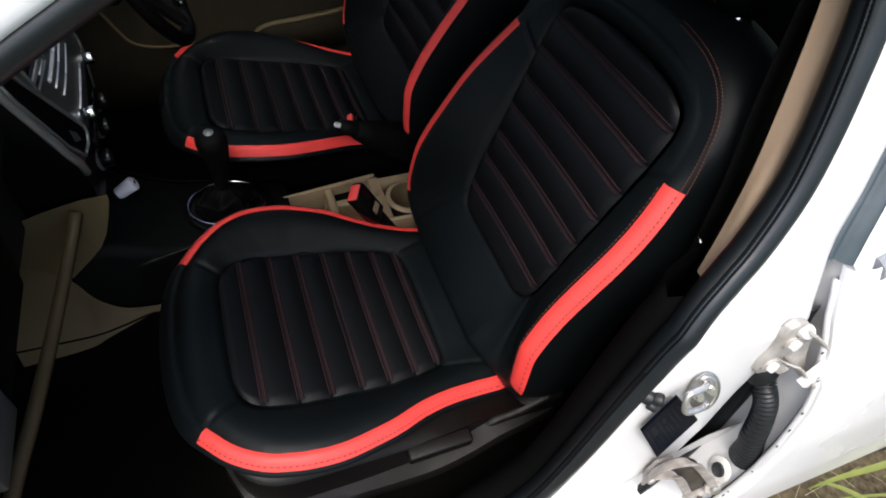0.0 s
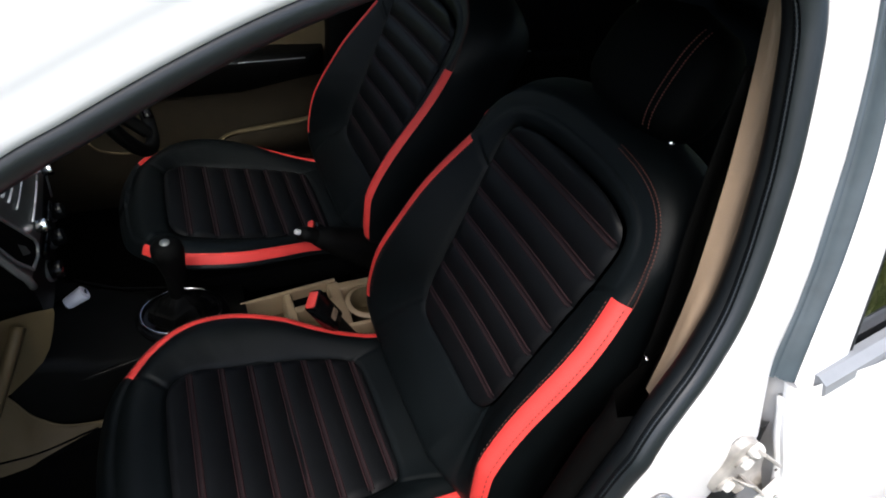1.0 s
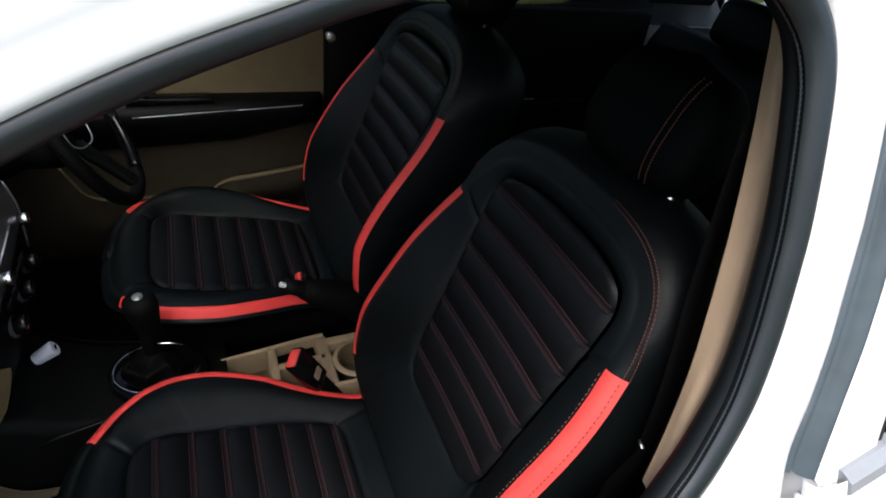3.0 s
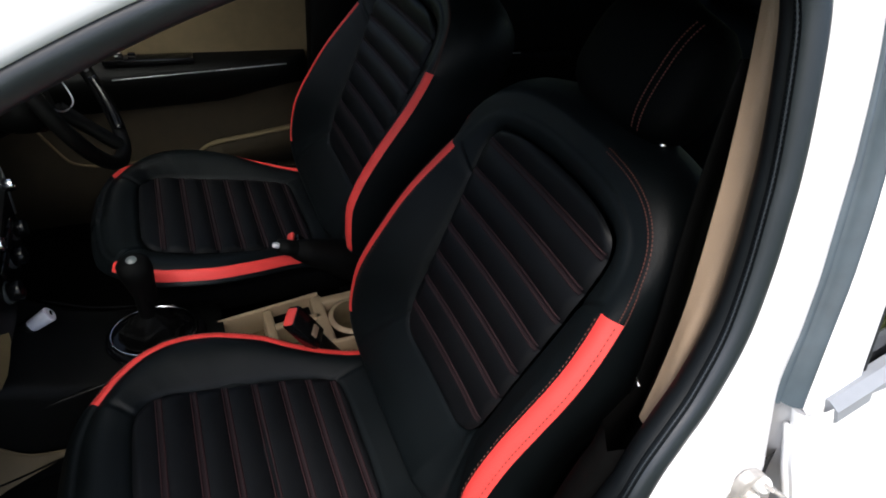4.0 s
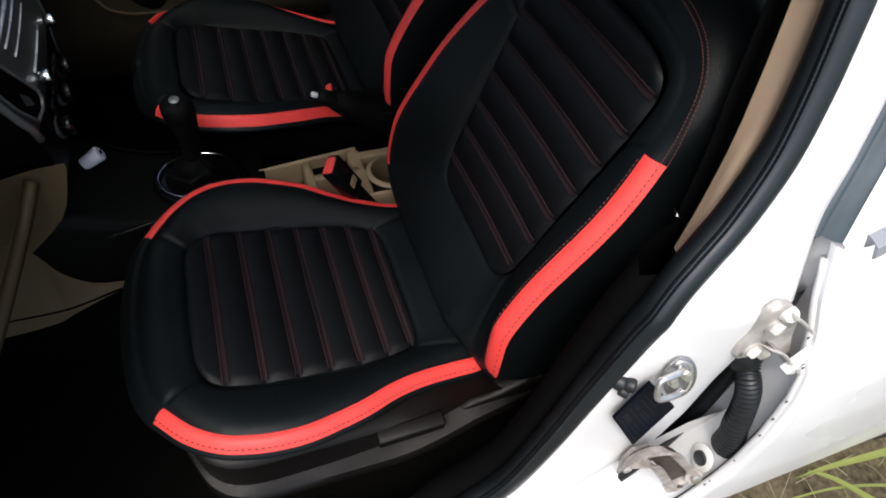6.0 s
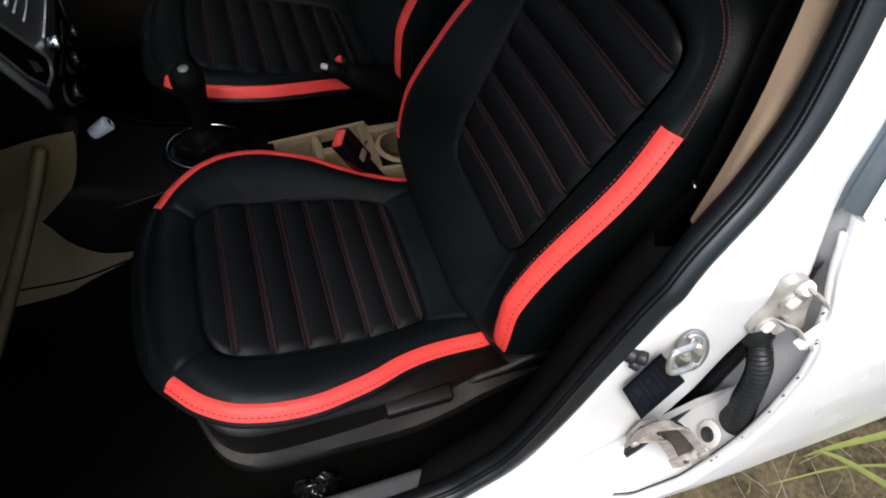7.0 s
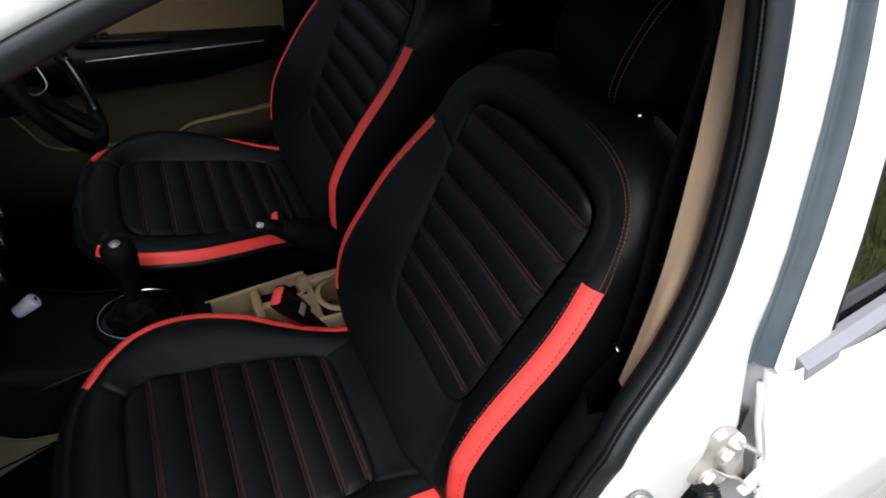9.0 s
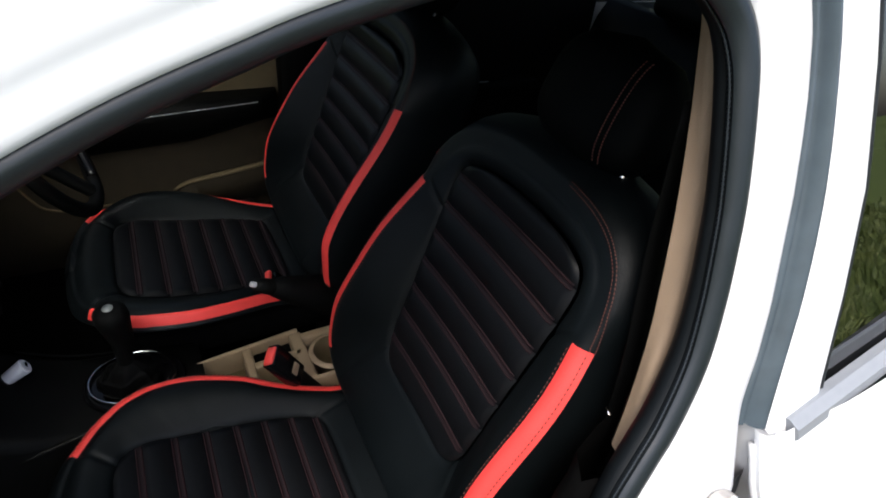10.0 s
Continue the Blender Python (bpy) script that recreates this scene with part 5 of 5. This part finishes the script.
# gear lever: chrome ring, pleated leather boot, stalk and knob
gear = empty("gear_lever", "black gear lever with a leather boot in a chrome ring", "gear lever")
gx, gy = -0.402, 0.347
sweep("chrome_ring", [Vector((gx + 0.080 * math.cos(a), gy + 0.068 * math.sin(a), 0.529)) for a in np.linspace(0, 2 * math.pi, 48, endpoint=False)], circle(0.0032, 8), CHROME, gear, "chrome ring", closed=True)
lathe("ring_base", [(0.100, 0.505), (0.094, 0.519), (0.084, 0.523), (0.074, 0.521), (0.0, 0.515)], GLOSS_BLACK, gear, "", m=pose(gx, gy, 0), n=40, sy=0.87)
rows = []
for i in range(19):
    t = i / 18
    r = 0.046 * (1 - t ** 1.4) ** 0.9 + 0.014
    cx, cy = gx - 0.002 * t, gy - 0.014 * t
    rows.append([Vector((cx + r * (1 + 0.16 * (1 - t) * math.sin(7 * a + 4 * t) + 0.05 * math.sin(13 * a)) * math.cos(a), cy + 0.86 * r * (1 + 0.15 * (1 - t) * math.cos(6 * a - 3 * t)) * math.sin(a), 0.518 + 0.074 * t + 0.008 * math.sin(t * 17 + 2 * math.sin(2 * a)) * (1 - t))) for a in np.linspace(0, 2 * math.pi, 56, endpoint=False)])
grid("leather_boot", rows, BOOT, gear, "pleated black leather boot", close_v=True)
rod("stalk", (gx - 0.002, gy - 0.014, 0.590), (gx - 0.003, gy - 0.022, 0.665), 0.015, BOOT, gear, "", 14)
km = pose(gx - 0.002, gy - 0.020, 0.700, 8, -4, 0)
gear_top = lathe("gear_knob", [(0.017, -0.080), (0.021, -0.060), (0.024, -0.035), (0.028, -0.008), (0.0305, 0.010), (0.029, 0.024), (0.021, 0.033), (0.008, 0.037), (0.0, 0.0375)], BOOT, gear, "black knob", m=km)
lathe("knob_badge", [(0.0095, 0.0366), (0.0085, 0.0382), (0.0, 0.0390)], DULL_SILVER, gear_top, "silver badge plate", m=km)

# hand brake
brake = empty("hand_brake", "black hand brake lever with a chrome button", "hand brake")
ha, hb = Vector((0.13, 0.43, 0.510)), Vector((-0.144, 0.400, 0.657))
hd = (hb - ha).normalized()
sweep("grip", [ha + (hb - ha) * t for t in np.linspace(0.12, 0.97, 14)], circle(0.016, 14), BLACK, brake, "black grip", scales=[0.95, 0.98, 1.0, 1.0, 1.0, 1.0, 1.02, 1.04, 1.08, 1.12, 1.15, 1.15, 1.1, 0.95])
rod("release_button", hb - hd * 0.012, hb + hd * 0.003, 0.0062, CHROME_BRIGHT, brake, "chrome release button", 14, bevel=0.002)
sweep("gaiter", [ha + (hb - ha) * t for t in np.linspace(-0.10, 0.84, 9)], circle(0.034, 16), BOOT, brake, "black gaiter", scales=[1.7, 1.75, 1.7, 1.6, 1.45, 1.28, 1.1, 0.9, 0.6])


def buckle(tip, base, turn, label, k=1.0):
    """A seat-belt buckle on its stalk."""
    b = empty("belt_buckle", label, "belt buckle", "belt buckles")
    tip, base = Vector(tip), Vector(base)
    d = (tip - base).normalized()
    m = frame_of(tip - d * 0.045, turn, d)
    bm = box_bm(0.050 * k, 0.095 * k, 0.030 * k, 0.006, 2, m)
    hous = part("housing", bm, GLOSS_BLACK, b, "black plastic housing", smooth=True)
    hous.data.set_sharp_from_angle(angle=radians(40))
    bm = box_bm(0.040 * k, 0.010, 0.022 * k, 0.004, 2, frame_of(tip + d * 0.001, turn, d))
    part("release_button", bm, BUCKLE_RED, hous, "red release button", smooth=True).data.set_sharp_from_angle(angle=radians(40))
    bm = box_bm(0.026, 0.016, 0.004, 0.0015, 2, frame_of(tip - d * 0.062 + Vector(m.col[2][:3]) * 0.0155, turn, d))
    part("label_patch", bm, BEIGE, hous, "pale label")
    bm = box_bm(0.034, (tip - base).length - 0.07, 0.012, 0.004, 2, frame_of((base + tip - d * 0.08) / 2, turn, d))
    part("stalk", bm, BLACK, b, "", smooth=True)
    return b


buckle((-0.148, 0.226, 0.608), (-0.045, 0.224, 0.45), (0.45, 0.86, 0.22), "black seat-belt buckle with a red button beside the cushion")
buckle((-0.098, 0.452, 0.626), (0.05, 0.462, 0.46), (0.2, 0.95, 0.2), "black driver seat-belt buckle with a red button", 0.75)

# phone charger in the socket
usb = empty("usb_charger", "small grey-white plug-in phone charger in the dash socket", "charger")
ua, ub = Vector((-0.610, 0.380, 0.568)), Vector((-0.572, 0.384, 0.590))
rod("charger_body", ua, ub, 0.0125, USB_WHITE, usb, "", 20, r2=0.0155, bevel=0.002)
ud = (ub - ua).normalized()
rod("charger_face", ub - ud * 0.001, ub + ud * 0.0015, 0.012, USB_WHITE, usb, "", 18)
bm = box_bm(0.007, 0.010, 0.003, 0.0006, 1, frame_of(ub + ud * 0.002, ud.cross(Vector((0, 0, 1))), Vector((0, 0, 1))))
part("usb_port", bm, DARK_VOID, usb, "dark port")
rod("socket_collar", ua - ud * 0.02, ua + ud * 0.004, 0.018, BLACK, usb, "", 18)

# ---------------------------------------------------------------- far side: driver door
dd = empty("driver_door", "beige and black inner trim of the closed driver door", "car door")
YD = 1.10
rows = []
for x in np.linspace(-0.95, 0.10, 24):
    rows.append([Vector((x, YD + a, z)) for a, z in ((0.02, 1.02), (0.01, 0.99), (0.005, 0.90), (0.0, 0.82), (0.0, 0.78))])
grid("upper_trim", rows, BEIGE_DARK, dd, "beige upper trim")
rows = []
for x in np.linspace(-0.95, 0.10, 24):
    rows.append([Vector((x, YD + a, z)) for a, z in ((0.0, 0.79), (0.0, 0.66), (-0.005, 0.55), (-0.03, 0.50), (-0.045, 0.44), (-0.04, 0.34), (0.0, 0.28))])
grid("lower_trim", rows, BEIGE_CLOTH_DIM, dd, "lower trim in beige darkened for shade")
# armrest with pull recess
def arm_rise(x):
    return 0.056 * (x + 0.422) - 0.010


rows = []
for x in np.linspace(-0.72, 0.085, 30):
    t = (x + 0.72) / 0.805
    k = min(1.0, (1 - t) / 0.10 + 0.25) if t > 0.9 else 1.0
    r = arm_rise(x)
    foot = float(np.interp(x, [-0.72, -0.45, -0.16, 0.06], [0.640, 0.655, 0.668, 0.715]))
    arm_sec = [(0.0, 0.812), (-0.022, 0.811), (-0.050, 0.803 + 0.4 * r), (-0.066, 0.795 + 0.8 * r), (-0.072, 0.785 + r), (-0.071, 0.765 + r), (-0.058, 0.732 + 0.7 * r), (-0.022, foot + 0.014), (0.0, foot)]
    rows.append([Vector((x, YD + a * k, z)) for a, z in arm_sec])
arm = grid("armrest", rows, BLACK, dd, "black armrest")
sweep("chrome_strip", [Vector((x, YD - 0.071, 0.784 + arm_rise(x))) for x in np.linspace(-0.425, -0.17, 10)], circle(0.0022, 8), DULL_SILVER, arm, "thin chrome strip")
sweep("strip_tail", [Vector((x, YD - 0.0715, 0.784 + arm_rise(x))) for x in np.linspace(-0.17, 0.02, 8)], circle(0.0014, 6), SILVER, dd)
panel = box("switch_panel", (-0.33, YD - 0.036, 0.812), (0.22, 0.044, 0.016), GLOSS_BLACK, dd, "window switch panel", 0.004)
for k in range(4):
    box("window_switch", (-0.40 + 0.03 * (k // 2), YD - 0.047 + 0.022 * (k % 2), 0.823), (0.018, 0.012, 0.008), GLOSS_BLACK, panel, "", 0.002)
for k in range(2):
    box("switch_mark", (-0.405 + 0.006 * k, YD - 0.047 + 0.02 * k, 0.8285), (0.008, 0.006, 0.002), SILVER, panel, "", 0.0005)
# pocket face in the shade-darkened beige, its rim in the lighter cloth
sweep("door_pocket", [Vector(p) for p in spline([(-0.238, YD - 0.030, 0.528), (-0.200, YD - 0.048, 0.562), (-0.10, YD - 0.055, 0.580), (0.014, YD - 0.050, 0.594), (0.07, YD - 0.035, 0.600)], 5)], [(-0.006, -0.11), (0.006, -0.11), (0.008, -0.010), (0.0, -0.006), (-0.008, -0.010)], BEIGE_CLOTH_DIM, dd, "door pocket in beige darkened for shade")
sweep("pocket_rim", [Vector(p) for p in spline([(-0.238, YD - 0.030, 0.526), (-0.200, YD - 0.048, 0.558), (-0.10, YD - 0.055, 0.576), (0.014, YD - 0.050, 0.590), (0.07, YD - 0.035, 0.596)], 5)], [(-0.010, -0.004), (0.010, -0.004), (0.011, 0.002), (0.0, 0.006), (-0.011, 0.002)], BEIGE_DARK, dd, "beige pocket rim")
sweep("pocket_edge", [Vector((x, YD - 0.042, z)) for x, z in spline([(-0.63, 0.632), (-0.594, 0.561), (-0.569, 0.530), (-0.516, 0.514), (-0.451, 0.514), (-0.39, 0.518)], 5)], circle(0.004, 6), BEIGE_DARK, dd, "beige front pocket edge", up=(0, 1, 0))
# far pillar and rear part of the cabin
tagged(box("wall_far_pillar", (0.175, 1.105, 0.85), (0.16, 0.09, 1.25), BLACK, None, "", 0.02), "black trim of the far centre pillar", "pillar trim", kind="structure")
bag = []
for i in range(15):
    row = []
    for j in range(15):
        u, v = i / 14 - 0.5, j / 14 - 0.5
        x, y = -0.322 + 0.085 * u + 0.015 * noise.noise(Vector((u * 5, v * 5, 1))), -0.330 + 0.065 * v + 0.015 * noise.noise(Vector((u * 5, v * 5, 4)))
        row.append(Vector((x, y, 0.262 + 0.05 * max(0.0, 1 - 4 * (u * u + v * v)) + 0.030 * noise.noise(Vector((u * 9, v * 9, 7))))))
    bag.append(row)
tagged(grid("plastic_wrap", bag, FILM), "crumpled shiny black plastic wrap on the floor", "plastic wrap")
rod_knob = empty("belt_anchor", "chrome belt height anchor on the far pillar", "belt anchor")
rod("anchor_bolt", (0.105, 1.075, 0.985), (0.105, 1.048, 0.985), 0.013, STEEL, rod_knob, "", 14, bevel=0.003)
rear_far = empty("far_rear_door", "dark inner trim of the closed far rear door", "car door")
box("door_panel", (0.75, 1.12, 0.70), (1.0, 0.05, 0.75), BLACK, rear_far, "black door panel", 0.02)
box("door_armrest", (0.72, 1.08, 0.76), (0.60, 0.07, 0.06), BLACK, rear_far, "black armrest", 0.02, seg=3)
sweep("chrome_strip", [Vector((x, 1.043, 0.795)) for x in (0.66, 0.72, 0.80)], circle(0.003, 8), SILVER, rear_far, "thin chrome strip")
# rear bench
bench = empty("rear_bench", "black rear bench seat with padded headrests", "car seat")
rows = []
for y in np.linspace(-0.36, 1.05, 30):
    bul = 0.012 * math.cos((y - 0.345) * 9)
    rows.append([Vector((x, y, z + bul)) for x, z in ((0.66, 0.36), (0.655, 0.46), (0.68, 0.505), (0.80, 0.515), (1.0, 0.50), (1.12, 0.49))])
grid("bench_cushion", rows, LEATHER, bench, "black bench cushion")
rows = []
for y in np.linspace(-0.36, 1.05, 30):
    bul = 0.012 * math.cos((y - 0.345) * 9)
    rows.append([Vector((x - bul, y, z)) for x, z in ((1.08, 0.46), (1.10, 0.60), (1.16, 0.80), (1.23, 1.0), (1.265, 1.055), (1.32, 1.06), (1.37, 1.0))])
grid("bench_backrest", rows, LEATHER, bench, "black bench backrest")
for y in (0.0, 0.69):
    box("bench_headrest", (1.27, y, 1.13), (0.10, 0.26, 0.14), LEATHER, bench, "black padded headrest", 0.035, (0, 14, 0), 4)
tagged(box("parcel_shelf", (1.50, 0.345, 1.03), (0.34, 1.40, 0.03), BLACK, None, "", 0.01), "black parcel shelf behind the rear bench", "parcel shelf")
# belt and guide on the near pillar
belt_ob = empty("seat_belt", "black seat belt hanging at the pillar with a small steel guide", "seat belt")
sweep("webbing", [Vector(p) for p in spline([(0.215, -0.245, 1.30), (0.215, -0.265, 1.12), (0.200, -0.300, 0.97), (0.165, -0.335, 0.75), (0.12, -0.355, 0.45)], 5)], [(-0.023, -0.0012), (0.023, -0.0012), (0.023, 0.0012), (-0.023, 0.0012)], BLACK, belt_ob, "black webbing", up=(0, 1, 0))
box("tongue", (0.098, -0.360, 1.008), (0.005, 0.010, 0.003), CHROME, belt_ob, "steel tongue", 0.0015, (20, 30, 0))


# ---------------------------------------------------------------- ground
gn = SOIL.node_tree
base = gn.nodes["Principled BSDF"].inputs["Base Color"]
soil_out = base.links[0].from_socket
geo = gn.nodes.new("ShaderNodeNewGeometry")
far = gn.nodes.new("ShaderNodeVectorMath")
far.operation = "DISTANCE"
far.inputs[1].default_value = (0.3, 0.1, 0.0)
patch = gn.nodes.new("ShaderNodeTexNoise")
patch.inputs["Scale"].default_value, patch.inputs["Detail"].default_value = 0.9, 6.0
spread = gn.nodes.new("ShaderNodeMath")
spread.operation = "MULTIPLY_ADD"
spread.inputs[1].default_value = 4.0
cover = gn.nodes.new("ShaderNodeMapRange")
cover.inputs["From Min"].default_value, cover.inputs["From Max"].default_value = 4.2, 6.2
green = gn.nodes.new("ShaderNodeMix")
green.data_type = "RGBA"
green.inputs["B"].default_value = (0.085, 0.115, 0.030, 1)
gn.links.new(geo.outputs["Position"], far.inputs[0])
gn.links.new(geo.outputs["Position"], patch.inputs["Vector"])
gn.links.new(patch.outputs["Fac"], spread.inputs[0])
gn.links.new(far.outputs["Value"], spread.inputs[2])
gn.links.new(spread.outputs[0], cover.inputs["Value"])
gn.links.new(cover.outputs[0], green.inputs["Factor"])
gn.links.new(soil_out, green.inputs["A"])
gn.links.new(green.outputs["Result"], base)
gr = []
for i in range(61):
    row = []
    for j in range(61):
        u, v = -1 + i / 30, -1 + j / 30
        x, y = 0.6 + 400 * math.copysign(abs(u) ** 4.2, u), -0.8 + 400 * math.copysign(abs(v) ** 4.2, v)
        row.append(Vector((x, y, 0.03 * noise.noise(Vector((x * 1.5, y * 1.5, 0))) - 0.01)))
    gr.append(row)
tagged(grid("ground", gr, SOIL), "dry brown soil with grass", "ground", kind="structure")

rng = random.Random(7)


def blades(name, count, area, height, width, mat, lean=0.5, clear=0.0):
    """Loose grass: bent, tapered blades in one mesh."""
    V, F = [], []
    for _ in range(count):
        x, y = rng.uniform(*area[0]), rng.uniform(*area[1])
        if clear and math.hypot(x - 0.3, y - 0.1) + 1.6 * noise.noise(Vector((x * 0.8, y * 0.8, 3))) < clear:
            continue
        h, w = height * rng.uniform(0.4, 1.2), width * rng.uniform(0.6, 1.3)
        a = rng.uniform(0, 2 * math.pi)
        d = Vector((math.cos(a), math.sin(a), 0))
        s = Vector((-d.y, d.x, 0))
        ln = h * lean * rng.uniform(0.3, 1.6)
        i = len(V)
        for k in range(5):
            t = k / 4
            p = Vector((x, y, -0.01)) + d * (ln * t * t) + Vector((0, 0, h * (t - 0.25 * lean * t * t)))
            ww = w * (1 - t) ** 0.6 * 0.5 + 0.0002
            V += [p - s * ww, p + s * ww]
        for k in range(4):
            F.append((i + 2 * k, i + 2 * k + 1, i + 2 * k + 3, i + 2 * k + 2))
    return link(name, V, F, mat)


tagged(blades("short_grass", 1500, ((-0.8, 2.2), (-2.6, -0.5)), 0.06, 0.0022, GRASS, 0.9), "short green grass growing from the soil", "grass", kind="stuff")
tagged(blades("dry_grass", 900, ((-0.8, 2.2), (-2.6, -0.5)), 0.07, 0.0011, STRAW, 6.0), "thin dry straw-coloured grass lying on the soil", "grass", kind="stuff")
tagged(blades("field_grass", 62000, ((-6, 9), (-8, 5)), 0.22, 0.014, GRASS, 0.8, 2.6), "green grass of the field", "grass", kind="stuff")


def leaf(points, width, label):
    """One long arching blade with a folded midrib."""
    P = spline(points, 10)
    V, F = [], []
    n = len(P)
    for i, p in enumerate(P):
        p = Vector(p)
        t = i / (n - 1)
        d = (Vector(P[min(i + 1, n - 1)]) - Vector(P[max(i - 1, 0)])).normalized()
        s = d.cross(Vector((0, 0, 1))).normalized()
        w = width * 0.5 * (math.sin(math.pi * (0.12 + 0.88 * t)) ** 0.7) + 0.0003
        V += [p - s * w + Vector((0, 0, w * 0.25)), p, p + s * w + Vector((0, 0, w * 0.25))]
        if i:
            b = (i - 1) * 3
            F += [(b, b + 1, b + 4, b + 3), (b + 1, b + 2, b + 5, b + 4)]
    return tagged(link("long_grass_leaf", V, F, GRASS), label, "grass leaf", "long grass leaves")


leaf([(1.45, -0.70, 0.0), (1.22, -0.63, 0.26), (0.98, -0.585, 0.36), (0.78, -0.572, 0.352), (0.66, -0.560, 0.345), (0.57, -0.556, 0.345)], 0.014, "long bright green grass leaf arching by the door")
leaf([(1.02, -0.92, 0.0), (0.92, -0.83, 0.20), (0.80, -0.735, 0.32), (0.70, -0.655, 0.35), (0.645, -0.585, 0.35), (0.60, -0.552, 0.352)], 0.016, "long bright green grass leaf bending towards the door")
leaf([(1.15, -0.86, 0.0), (1.00, -0.75, 0.24), (0.82, -0.655, 0.33), (0.66, -0.60, 0.34), (0.50, -0.575, 0.30)], 0.006, "thin pale grass stalk by the door")
leaf([(0.95, -1.0, 0.0), (0.85, -0.88, 0.14), (0.72, -0.77, 0.20), (0.52, -0.68, 0.17)], 0.005, "thin pale grass stalk by the door")
leaf([(1.05, -1.05, 0.0), (0.90, -0.90, 0.12), (0.74, -0.80, 0.15), (0.50, -0.72, 0.12)], 0.005, "thin pale grass stalk by the door")
